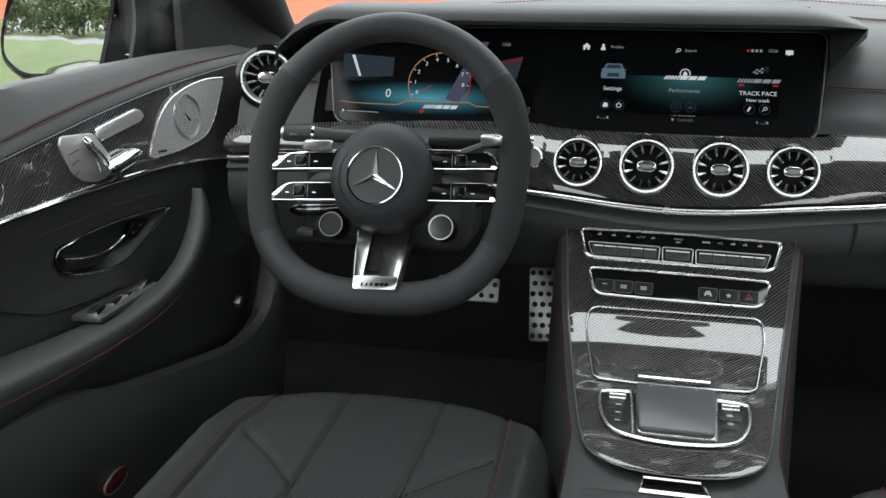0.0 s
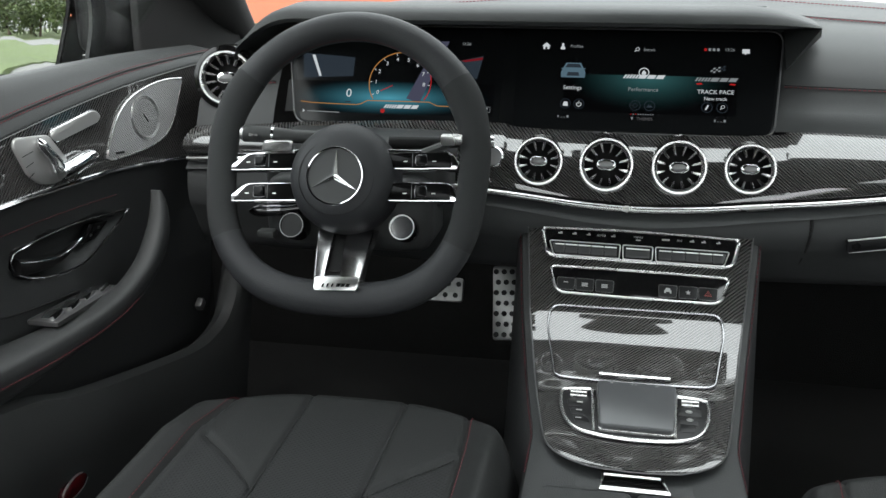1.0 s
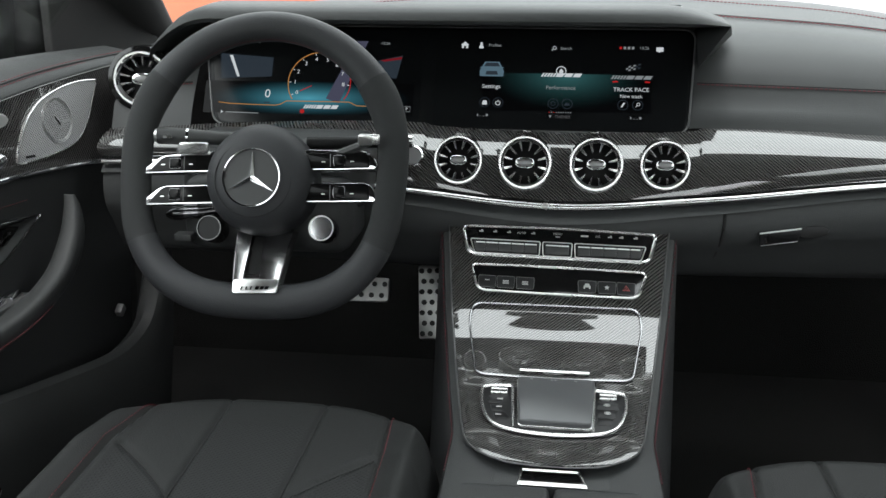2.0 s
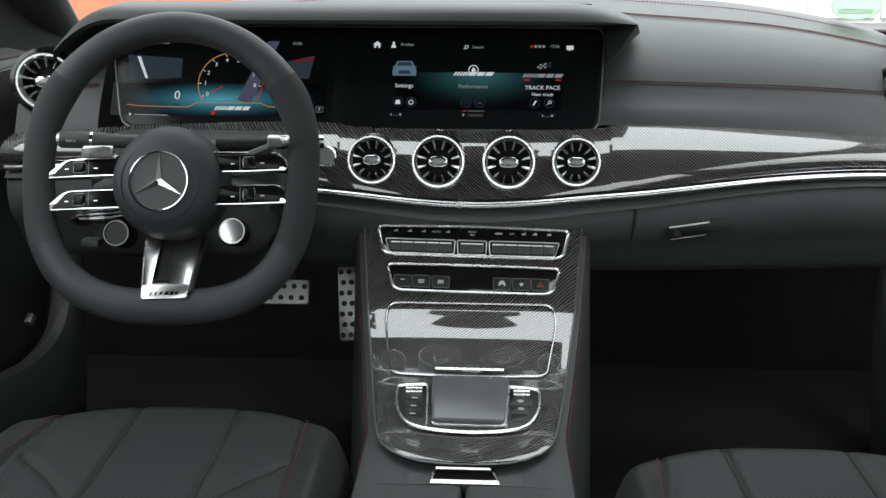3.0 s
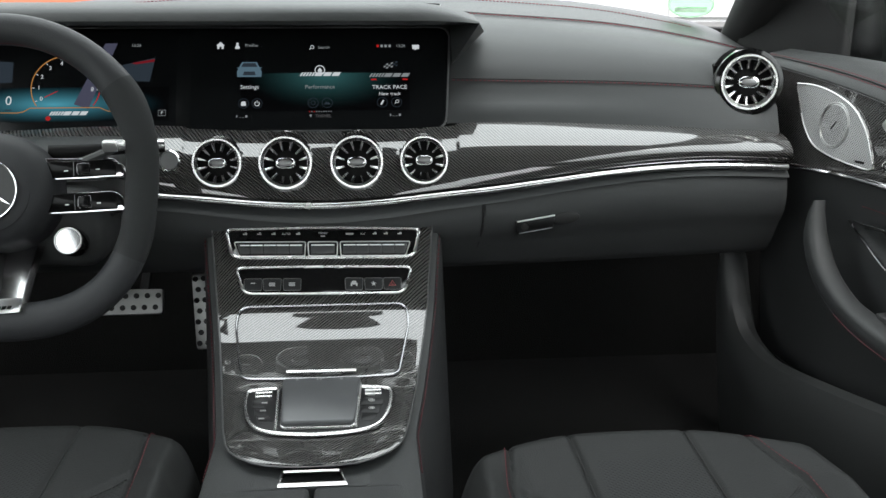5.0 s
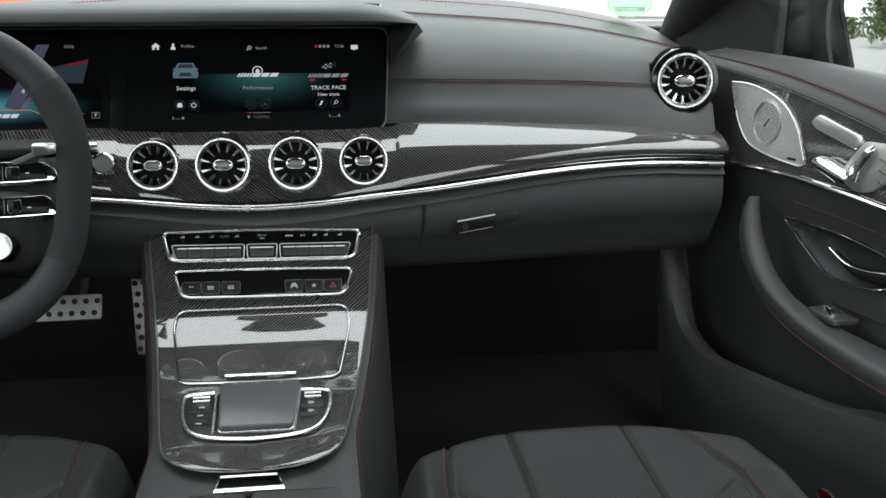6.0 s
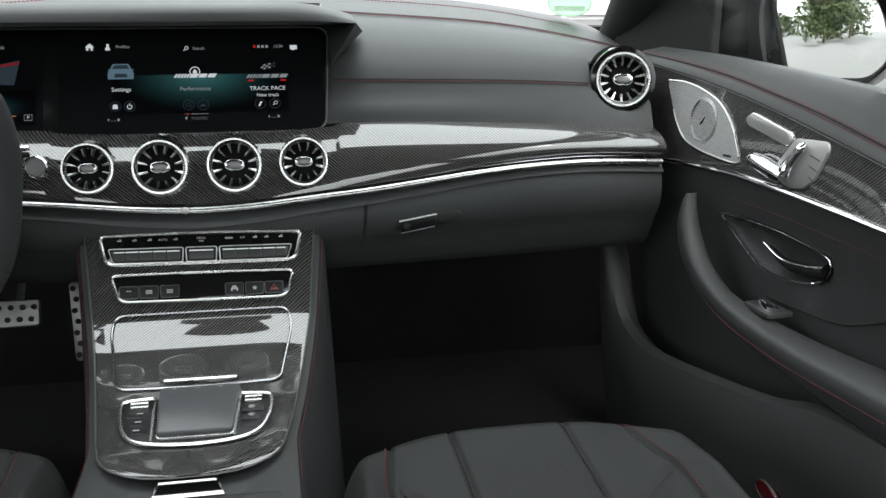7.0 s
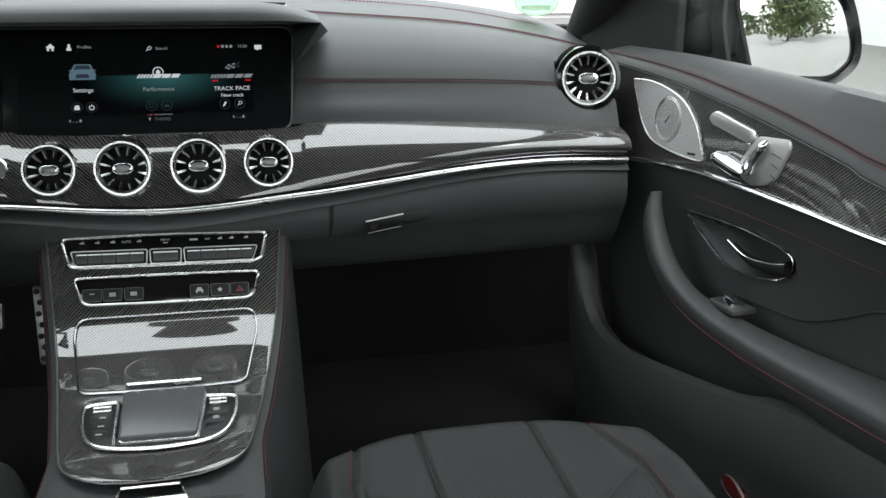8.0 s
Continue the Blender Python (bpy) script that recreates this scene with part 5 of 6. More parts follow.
    part("horizon_line", tube([on_screen(a, b, 0.0006) for a, b in line], 0.0007, 5), ORANGE, gauge, "thin orange line")
    bars(-0.352, 0.0238, 0.052, 0.0055, W, gauge)
    part("red_dot", slab([(-0.379 + 0.0035 * math.cos(t), 0.0165 + 0.0035 * math.sin(t)) for t in np.linspace(0, 6.28, 12, endpoint=False)], (0.0004, 0.0007), on_screen), RED, gauge)
    part("lane_picture", slab([(-0.507, 0.066), (-0.43, 0.070), (-0.43, 0.100), (-0.512, 0.106)], (0.0003, 0.0005), on_screen), DIM, gauge, smooth=False)
    part("lane_line", slab([(-0.483, 0.069), (-0.479, 0.069), (-0.493, 0.103), (-0.498, 0.103)], (0.0005, 0.0007), on_screen), W, gauge, smooth=False)
    part("blue_panel", slab([(-0.345, 0.037), (-0.325, 0.030), (-0.288, 0.128), (-0.305, 0.128)], (0.0003, 0.0005), on_screen), glow("violet_pixels", (0.32, 0.33, 0.5), 0.035), gauge, smooth=False)
    part("trip_panel", slab([(-0.300, 0.072), (-0.242, 0.070), (-0.235, 0.106), (-0.285, 0.094)], (0.0003, 0.0005), on_screen), DIM, gauge, smooth=False)
    part("trip_mark", slab([(-0.268, 0.098), (-0.236, 0.104), (-0.236, 0.100), (-0.262, 0.096)], (0.0005, 0.0007), on_screen), glow("dim_red_pixels", (0.6, 0.03, 0.05), 0.05), gauge, smooth=False)
    part("fuel_bar", slab([(-0.495, 0.0125), (-0.445, 0.0115), (-0.445, 0.0128), (-0.495, 0.0138)], (0.0004, 0.0006), on_screen), G, gauge, smooth=False)
    part("fuel_symbol", slab([(-0.502, 0.0110), (-0.4985, 0.0135), (-0.502, 0.0160)], (0.0004, 0.0006), on_screen), W, gauge, smooth=False)
    screen_words("13:26", -0.262, 0.1245, 0.0062, G, gauge)
    for k in range(3):
        part("temperature_mark", slab([(-0.466 + 0.005 * k, 0.123), (-0.463 + 0.005 * k, 0.123), (-0.462 + 0.005 * k, 0.127), (-0.465 + 0.005 * k, 0.127)], (0.0004, 0.0006), on_screen), G, gauge, smooth=False)
    part("gear_mark", tube([on_screen(a, b, 0.0006) for a, b in ((-0.229, 0.019), (-0.219, 0.019), (-0.219, 0.027), (-0.229, 0.027))], 0.0004, 5, True), G, gauge)
    screen_words("P", -0.224, 0.023, 0.0062, W, gauge)


build_screen_content()


# ---- controls on the console ----
flat_console = on_console


def build_console_controls():
    def on_console(x, s, h=0.0):
        return flat_console(x, s + 0.016 * x, h)
    W = surface("white_print", (0.36, 0.36, 0.355), 0.5, grain=600, bump=0.0)
    RP = surface("red_print", (0.45, 0.10, 0.09), 0.4, grain=600, bump=0.0)
    def print_mark(pts, parent, h=0.0072, mat=W, name="symbol"):
        part(name, slab(pts, (h - 0.0006, h), on_console), mat, parent, smooth=False)
    def box_mark(x, s, w, d, parent, h=0.0072, mat=W):
        print_mark([(x - w / 2, s - d / 2), (x + w / 2, s - d / 2), (x + w / 2, s + d / 2), (x - w / 2, s + d / 2)], parent, h, mat)
    def letters(text, x, s, size, parent, h):
        o = on_console(x, s, h)
        words(text, size, basis(o, (1, 0, 0), on_console(x, s - 0.005, h) - o), W, parent)
    # climate panel
    p = thing("climate_panel", "gloss black climate panel with metal keys and silver frame", "control panel")
    t, b = s_of(1.2295), s_of(1.2045)
    edge = round_poly([(-0.1295, t + 0.0015), (0.0, t - 0.0015), (0.1315, t + 0.0015), (0.122, b), (-0.120, b)], [0.009, 0.08, 0.009, 0.013, 0.013], 6)
    part("plate", slab(edge, (0.001, 0.0075), on_console, bevel=0.001), GLOSS, p)
    part("silver_frame", frame_rod(edge, on_console, 0.0082, 0.0022), SATIN, p, "satin silver frame")
    mid = t + (b - t) * 0.50
    for x0, x1, n in ((-0.117, -0.024, 5), (-0.019, 0.019, 1), (0.024, 0.117, 5)):
        c0, c1 = (0.006 if x0 < -0.1 else 0), (0.006 if x1 > 0.1 else 0)
        bed = round_poly([(x0 - 0.001, mid - 0.0012), (x1 + 0.001, mid - 0.0012), (x1 - c1, b - 0.0022), (x0 + c0, b - 0.0022)], 0.003, 4)
        part("key_bed", slab(bed, (0.005, 0.0082), on_console, bevel=0.0006), DARK, p)
        part("key_border", frame_rod(bed, on_console, 0.0084, 0.0008), MATT_METAL, p, "thin silver border round the keys")
        for k in range(n):
            a0, a1 = x0 + 0.003 + (x1 - x0 - 0.006) * k / n + 0.0004, x0 + 0.003 + (x1 - x0 - 0.006) * (k + 1) / n - 0.0004
            i0, i1 = (c0 * 0.6 if k == 0 else 0), (c1 * 0.6 if k == n - 1 else 0)
            part("key", slab(round_poly([(a0, mid + 0.0022), (a1, mid + 0.0022), (a1 - i1, b - 0.0048), (a0 + i0, b - 0.0048)], 0.0010, 2), (0.0078, 0.0104), on_console, bevel=0.0014), KEY_DARK, p, "dark satin key")
            # pale bar painted as the sky's highlight along the key's upper part
            part("key_highlight", tube([on_console(a0 + 0.0004 + i0, mid + 0.0042, 0.0105), on_console(a1 - 0.0004 - i1, mid + 0.0042, 0.0105)], 0.0016, 8, flat=0.5), LIGHT_SATIN, p)
    sm = t + (b - t) * 0.2
    for x in (-0.104, -0.085, -0.066, -0.033, 0.070, 0.085, 0.104):
        box_mark(x, sm, 0.0055, 0.0013, p, 0.0084)
        box_mark(x + 0.001, sm - 0.0018, 0.0025, 0.0009, p, 0.0084)
    letters("AUTO", -0.049, sm, 0.0042, p, 0.0084)
    letters("MENU", 0.0, sm - 0.001, 0.0044, p, 0.0084)
    box_mark(0.0, sm + 0.003, 0.006, 0.0012, p, 0.0084)
    box_mark(0.036, sm, 0.010, 0.0022, p, 0.0084)
    letters("A/C", 0.054, sm, 0.0042, p, 0.0084)
    # switch panel
    p = thing("switch_panel", "gloss black switch panel with a red warning triangle", "control panel")
    t, b = s_of(1.1965), s_of(1.176)
    edge = round_poly([(-0.1150, t), (0.0, t - 0.0015), (0.1190, t), (0.108, b), (0.0, b + 0.001), (-0.104, b)], [0.009, 0.08, 0.009, 0.012, 0.08, 0.012], 6)
    part("plate", slab(edge, (0.001, 0.0055), on_console, bevel=0.001), GLOSS, p)
    part("silver_frame", frame_rod(edge, on_console, 0.0058, 0.0017), SATIN, p, "satin silver frame")
    m0, m1 = t + (b - t) * 0.42, t + (b - t) * 0.88
    for x in (-0.092, -0.067, -0.041, 0.041, 0.067, 0.092):
        key = part("key", slab(round_poly([(x - 0.0118, m0), (x + 0.0118, m0), (x + 0.0112, m1), (x - 0.0112, m1)], 0.002, 3), (0.005, 0.0060), on_console, bevel=0.0002), HOUSING, p, "flat black key")
        part("key_line", frame_rod(round_poly([(x - 0.0120, m0), (x + 0.0120, m0), (x + 0.0114, m1), (x - 0.0114, m1)], 0.002, 3), on_console, 0.0059, 0.0003), BEZEL, p)
    ms = (m0 + m1) / 2
    for x, n in ((-0.092, 1), (-0.067, 3), (-0.041, 3)):
        for k in range(n):
            box_mark(x, ms + 0.0018 * (k - 1), 0.008 if n > 1 else 0.006, 0.0011, p)
    box_mark(0.041, ms, 0.009, 0.002, p)
    print_mark([(0.0375, ms - 0.001), (0.0445, ms - 0.001), (0.0435, ms - 0.004), (0.0385, ms - 0.004)], p)
    for q in (-1, 1):
        box_mark(0.041 + q * 0.0035, ms + 0.002, 0.002, 0.002, p)
    star = [(0.067 + r * math.sin(k * math.pi / 5), ms - r * math.cos(k * math.pi / 5)) for k, r in zip(range(10), (0.0035, 0.0015) * 5)]
    print_mark(star, p)
    tri = [(0.092, ms - 0.0040), (0.0965, ms + 0.0028), (0.0875, ms + 0.0028)]
    part("warning_triangle", frame_rod(tri, on_console, 0.0072, 0.0006), RP, p, "red warning triangle")
    part("warning_triangle", frame_rod([(0.092, ms - 0.0014), (0.0938, ms + 0.0015), (0.0902, ms + 0.0015)], on_console, 0.0072, 0.0004), RP, p, "red warning triangle")
    # touchpad island
    p = thing("touchpad_unit", "grey touchpad between black keys in a silver frame", "touchpad")
    pts = [(-0.083, 1.012), (-0.080, 0.965), (-0.068, 0.932), (-0.045, 0.917), (0.0, 0.911), (0.045, 0.917), (0.068, 0.932), (0.080, 0.965), (0.083, 1.012), (0.050, 1.017), (0.0, 1.018), (-0.050, 1.017)]
    edge = round_poly(from_y([(x, y - 0.006) for x, y in pts]), 0.012, 4)
    part("plate", slab(edge, (0.001, 0.0055), on_console, bevel=0.001), HOUSING, p)
    rod = curve_through([(-0.050, 1.017), (-0.078, 1.013), (-0.0835, 1.003), (-0.080, 0.965), (-0.068, 0.932), (-0.045, 0.917), (0.0, 0.911), (0.045, 0.917), (0.068, 0.932), (0.080, 0.965), (0.0835, 1.003), (0.078, 1.013), (0.050, 1.017)], 70)
    part("silver_frame", tube([on_console(x, s_of(y - 0.006), 0.0062) for x, y in rod], 0.0023, 8), SATIN, p, "satin silver frame")
    for q in (-1, 1):
        part("silver_rib", tube([on_console(q * 0.0478, s_of(1.012), 0.007), on_console(q * 0.0435, s_of(0.916), 0.007)], 0.002, 6), SATIN, p)
    pad = round_poly(from_y([(-0.043, 1.021), (0.049, 1.021), (0.042, 0.920), (-0.038, 0.920)]), 0.006, 4)
    part("silver_foot", slab([(a * 1.02, b + 0.0016) for a, b in pad], (0.004, 0.009), on_console, bevel=0.001), SATIN, p)
    part("touchpad", slab(pad, (0.008, 0.0145), on_console, bevel=0.002), GREY_PAD, p, "smooth dark grey touch surface")
    for x in (-0.026, -0.002, 0.002, 0.026):
        box_mark(x, s_of(1.0155), 0.0032 if abs(x) > 0.01 else 0.002, 0.0014, p, 0.0152)
    for q in (-1, 1):
        r = on_console(q * 0.063, s_of(0.996), 0.006)
        part("roller", tube([r + Vector((-0.0095, 0, 0)), r + Vector((0.0095, 0, 0))], 0.0056, 16), SATIN, p, "ribbed silver roller")
        for k, y in enumerate((0.978, 0.960, 0.942)):
            part("key", slab(round_poly(from_y([(q * 0.050, y + 0.008), (q * 0.0755 - q * 0.004 * k, y + 0.008), (q * 0.0745 - q * 0.005 * k, y - 0.008), (q * 0.0485, y - 0.008)]), 0.002, 3), (0.005, 0.0062), on_console, bevel=0.0003), HOUSING, p)
            if q < 0 or k < 2:
                box_mark(q * 0.061, s_of(y), 0.0065 if q < 0 else 0.004, 0.002, p, 0.0078)
            if q > 0 and k < 2:
                part("symbol", tube([on_console(q * 0.061 + 0.0035 * math.cos(t), s_of(y) + 0.0028 * math.sin(t), 0.0074) for t in np.linspace(0, 6.28, 14, endpoint=False)], 0.0004, 5, True), W, p)
        box_mark(q * 0.063, s_of(1.006), 0.005, 0.0008, p, 0.0062)


build_console_controls()


# ---- controls behind the wheel ----
def build_wheel_controls():
    st = thing("indicator_stalk", "gloss black indicator stalk with printed symbols", "stalk")
    part("lever", tube([(-0.385, 1.165, 0.790), (-0.45, 1.150, 0.793), (-0.480, 1.143, 0.795), (-0.518, 1.137, 0.797)], [0.008, 0.009, 0.0105, 0.011], 14), PLASTIC, st)
    part("ring", tube([(-0.479, 1.1432, 0.795), (-0.482, 1.1427, 0.7952)], 0.0111, 14), CHROME, st)
    part("end_cap", tube([(-0.518, 1.137, 0.797), (-0.522, 1.1364, 0.7972)], [0.0105, 0.008], 14), SATIN, st)
    part("symbol", box((-0.507, 1.1255, 0.796), (-0.495, 1.1262, 0.799)), SATIN, st)
    for s, (x0, x1), (z0, z1) in ((-1, (-0.490, -0.446), (0.776, 0.792)), (1, (-0.252, -0.224), (0.793, 0.808))):
        p = thing("shift_paddle", "silver shift paddle behind the steering wheel", "shift paddle", group="shift paddles")
        bm = slab(round_poly([(x0, z0), (x1, z0 + 0.002), (x1, z1), (x0 + 0.006, z1)] if s < 0 else [(x0, z0), (x1, z0 + 0.002), (x1, z1), (x0, z1)], 0.004, 4), (0, 0.005), lambda a, b, h: Vector((a, 1.125 - h, b)), bevel=0.0015)
        part("blade", bm, SATIN, p)
        part("arm", tube([((x0 + x1) / 2, 1.1285, z0 + 0.004), (-0.382 + s * 0.10, 1.135, 0.778), (-0.382 + s * 0.05, 1.14, 0.772)], [0.005, 0.006, 0.009], 8), PLASTIC, p)
    for x, z, lab in ((-0.448, 0.682, "dark"), (-0.3, 0.687, "bright")):
        d = thing("wheel_dial", "round rotary switch below the wheel with a " + lab + " face", "rotary switch", group="round wheel switches")
        m = basis((x, 1.112, z), WX, WV)
        part("body", lathe([(0.0175, -0.025), (0.0175, 0.0), (0.0165, 0.003), (0.0150, 0.0035), (0.0145, 0.001)], m, 32), GLOSS, d)
        part("ring", lathe([(0.0165, 0.0028), (0.0162, 0.0045), (0.0150, 0.0045), (0.0148, 0.0028)], m, 32), GLOSS if lab == "dark" else MATT_METAL, d)
        # the bright face is chrome to stand for a reflection on the glossy display
        part("face", lathe([(0.0148, 0.0005), (0.0148, 0.0022), (0.0, 0.0024)], m, 28), KEY_BLACK if lab == "dark" else CHROME, d, "glossy round display face")
    b = thing("start_button", "round silver start button beside the vents", "button")
    m = basis((-0.203, 1.253, 0.7565), WX, (0, 0.3, 1))
    part("ring", lathe([(0.0145, -0.02), (0.0145, 0.002), (0.0125, 0.004), (0.0115, 0.002)], m, 28), CHROME, b)
    part("cap", lathe([(0.0114, -0.002), (0.0114, 0.001), (0.0, 0.002)], m, 24), KEY_METAL, b)
    k = thing("gear_lever", "short gear selector stalk with a silver end", "stalk")
    part("arm", tube([(-0.33, 1.17, 0.785), (-0.26, 1.18, 0.786), (-0.208, 1.195, 0.787)], [0.009, 0.0075, 0.007], 12), DARK, k)
    part("end", tube([(-0.209, 1.195, 0.787), (-0.195, 1.197, 0.7872)], [0.0088, 0.0085], 14), SATIN, k, "silver end cap")
    a = thing("column_adjuster", "gloss black adjusting lever on the steering column", "lever")
    part("lever", tube(curve_through([(-0.430, 1.150, 0.700), (-0.465, 1.135, 0.6965), (-0.490, 1.130, 0.6955), (-0.513, 1.130, 0.6935)], 14), [0.009] * 4 + [0.0075] * 6 + [0.0085, 0.0085, 0.007, 0.003], 12), GLOSS, a)
    part("collar", tube([(-0.470, 1.1335, 0.6963), (-0.488, 1.1305, 0.6956)], [0.0082, 0.0080], 12), DARK_CHROME, a, "grey metal collar")
    u = thing("bonnet_release", "small lever below the dashboard", "lever")
    part("lever", box((-0.504, 1.125, 0.6585), (-0.480, 1.145, 0.668), bevel=0.003), PLASTIC, u)


build_wheel_controls()


# ---- pedals ----
# metal colour darkened to hold the footwell's shade
PEDAL_METAL = surface("shaded_pedal_metal", (0.34, 0.34, 0.33), 0.42, 1.0, grain=1200, bump=0.2, vary=0.2)


def build_pedal(name, label, o, ex, ey, w, h, studs):
    p = thing(name, label, "pedal", group="foot pedals")
    m = basis(o, ex, ey)
    part("plate", slab(round_poly([(-w / 2, -h / 2), (w / 2, -h / 2), (w / 2, h / 2), (-w / 2, h / 2)], 0.006, 4), (-0.004, 0.004), lambda a, b, c: m @ Vector((a, b, c)), bevel=0.002), PEDAL_METAL, p, "brushed metal pedal plate")
    nx, ny = studs
    for i in range(nx):
        for j in range(ny):
            x, y = (i - (nx - 1) / 2) * w / (nx + 0.15), (j - (ny - 1) / 2) * h / (ny + 0.15)
            x += (0.25 * w / nx if j % 2 and nx > 2 else 0) - (0.125 * w / nx if nx > 2 else 0)
            part("stud", lathe([(0.0046, 0.0038), (0.0046, 0.0058), (0.0, 0.0062)], m @ Matrix.Translation((x, y, 0)), 10), RUBBER, p, "black rubber stud")
    part("arm", tube([m @ Vector((0, h * 0.3, -0.006)), m @ Vector((0, h * 0.6, -0.10)), Vector((o[0], 1.745, o[2] + 0.10))], 0.009, 8), DARK, p)


build_pedal("brake_pedal", "metal brake pedal with black rubber studs", (-0.338, 1.50, 0.470), (1, 0, 0), (0, 0.45, 1), 0.110, 0.042, (6, 2))
build_pedal("accelerator_pedal", "tall metal accelerator pedal with black rubber studs", (-0.203, 1.45, 0.470), (1, 0, 0.06), (0.15, 0.35, 1), 0.042, 0.125, (3, 7))


# ---- door fittings ----
def panel_x(y, z):
    zt, zb = interp(WOOD_TOP, y), interp(RAIL, y) + 0.002
    k = min(1, max(0, (zt - z) / (zt - zb)))
    return door_x(y) + 0.002 - 0.010 * k


def metal_mesh_sheet():
    m = perforated("perforated_speaker_metal", (0.46, 0.46, 0.455), 0.40, 0.0031)
    b = m.node_tree.nodes["Principled BSDF"]
    b.inputs["Metallic"].default_value = 0.25
    return m


GRILLE = metal_mesh_sheet()


def build_door_fittings(s):
    d = DOORS[s]
    def at(y, z, h=0.0):
        return Vector((s * (panel_x(y, z) - h), y, z))
    line = curve_through([(1.341, 0.843), (1.300, 0.8445), (1.255, 0.839), (1.212, 0.826), (1.180, 0.803), (1.160, 0.776), (1.150, 0.757), (1.154, 0.7505), (1.185, 0.750), (1.235, 0.753), (1.278, 0.762), (1.306, 0.784), (1.326, 0.812), (1.342, 0.838), (1.341, 0.843)], 72)[:-1]
    bm = slab([tuple(p) for p in line], (-0.002, 0.003), at)
    lay = bm.loops.layers.uv.verify()
    for f in bm.faces:
        for lp in f.loops:
            lp[lay].uv = (lp.vert.co.y, lp.vert.co.z)
    g = part("speaker_grille", bm, GRILLE, d, "perforated silver metal speaker cover")
    part("grille_rim", tube([at(y, z, 0.003) for y, z in line], 0.0013, 6, True), SATIN, g)
    for r in (0.0285, 0.0315):
        part("grille_ring", tube([at(1.242 + r * math.cos(t), 0.796 + r * math.sin(t), 0.0034) for t in np.linspace(0, 2 * math.pi, 36, endpoint=False)], 0.0006, 5, True), MATT_METAL, g)
    holes = bmesh.new()
    for n_ring in range(9):
        r = 0.0065 + 0.0027 * n_ring
        for q in range(int(2 * math.pi * r / 0.0034)):
            t = q * 0.0034 / r
            a, b, e = 1.242 + r * math.cos(t), 0.796 + r * math.sin(t), 0.0008
            holes.faces.new([holes.verts.new(at(a + e * u, b + e * v, 0.0032)) for u, v in ((-1, 0), (0, -1), (1, 0), (0, 1))])
    part("perforation", holes, GROOVE, g, "round field of fine dark holes")
    part("emblem_bar", tube([at(1.246, 0.790, 0.004), at(1.238, 0.802, 0.004)], 0.0008, 5), DARK, g)
    part("emblem_bar", slab([(1.166, 0.7555), (1.184, 0.7545), (1.184, 0.7575), (1.166, 0.7585)], (0.003, 0.0036), at), DARK, g, smooth=False)
    if s < 0:
        k = part("lock_plate", slab(round_poly([(1.165, 0.660), (1.125, 0.664), (1.105, 0.640), (1.135, 0.640)], 0.004, 3), (-0.020, -0.012), lambda a, b, h: Vector((s * (door_x(a) - h), a, b)), bevel=0.001), GLOSS, d, "lock and unlock keys")
        for y, z in ((1.143, 0.655), (1.126, 0.648)):
            part("symbol", slab([(y - 0.003, z - 0.002), (y + 0.003, z - 0.002), (y + 0.003, z + 0.002), (y - 0.003, z + 0.002)], (-0.0125, -0.0115), lambda a, b, h: Vector((s * (door_x(a) - h), a, b))), SATIN, k, smooth=False)
        c = thing("door_hook", "small bright release beside the door pocket", "release")
        part("lever", box((-0.006, -0.009, -0.007), (0.006, 0.009, 0.007), Matrix.Translation((-0.699, 1.343, 0.472)) @ pose(0, 0, 0, 35, 0, 0), bevel=0.003), MATT_METAL, c)
    # memory keys
    bar = round_poly([(1.149, 0.812), (1.139, 0.8215), (1.060, 0.8065), (1.0525, 0.800), (1.059, 0.790), (1.140, 0.8045)], 0.006, 4)
    k = part("memory_bar", slab(bar, (-0.001, 0.006), at, bevel=0.002), PALE_METAL, d, "silver seat memory key bar")
    part("key_outline", frame_rod(bar, at, 0.002, 0.0012), CHROME, k)
    # seat adjusters
    base = round_poly([(1.050, 0.802), (0.996, 0.806), (0.991, 0.795), (1.004, 0.757), (1.020, 0.744), (1.040, 0.740), (1.078, 0.744), (1.072, 0.768)], 0.006, 4)
    k = part("seat_switch", slab(base, (-0.001, 0.004), at, bevel=0.0015), PALE_METAL, d, "silver plate with seat-shaped chrome switches")
    cu = curve_through([(1.120, 0.765), (1.098, 0.763), (1.070, 0.757), (1.048, 0.753)], 16)
    part("cushion_switch", tube([at(y, z, 0.010) for y, z in cu], list(0.0118 * np.sqrt(np.clip(1 - np.linspace(-1, 0.75, 16) ** 4, 0.05, 1))), 14, flat=0.95), CHROME, k, "chrome cushion-shaped switch")
    bk = curve_through([(1.050, 0.756), (1.045, 0.770), (1.034, 0.786), (1.026, 0.800)], 14)
    part("back_switch", tube([at(y, z, 0.008) for y, z in bk], [0.0105, 0.0105, 0.0098, 0.0090, 0.0082, 0.0076, 0.0072, 0.0070, 0.0070, 0.0072, 0.0074, 0.0070, 0.0056, 0.0025], 12), CHROME, k, "chrome backrest-shaped switch")
    for q in range(3):
        part("key_mark", tube([at(1.018 - 0.003 * q, 0.786 - 0.013 * q, 0.0045), at(1.000 + 0.002 * q, 0.782 - 0.013 * q, 0.0045)], 0.0005, 4), DARK, k)
    # window switches on the armrest
    def top(y, o, h=0.0):
        return Vector((s * (door_x(y) - o), y, (0.5800 if s < 0 else 0.5830) + h + 0.03 * max(0, y - 1.05)))
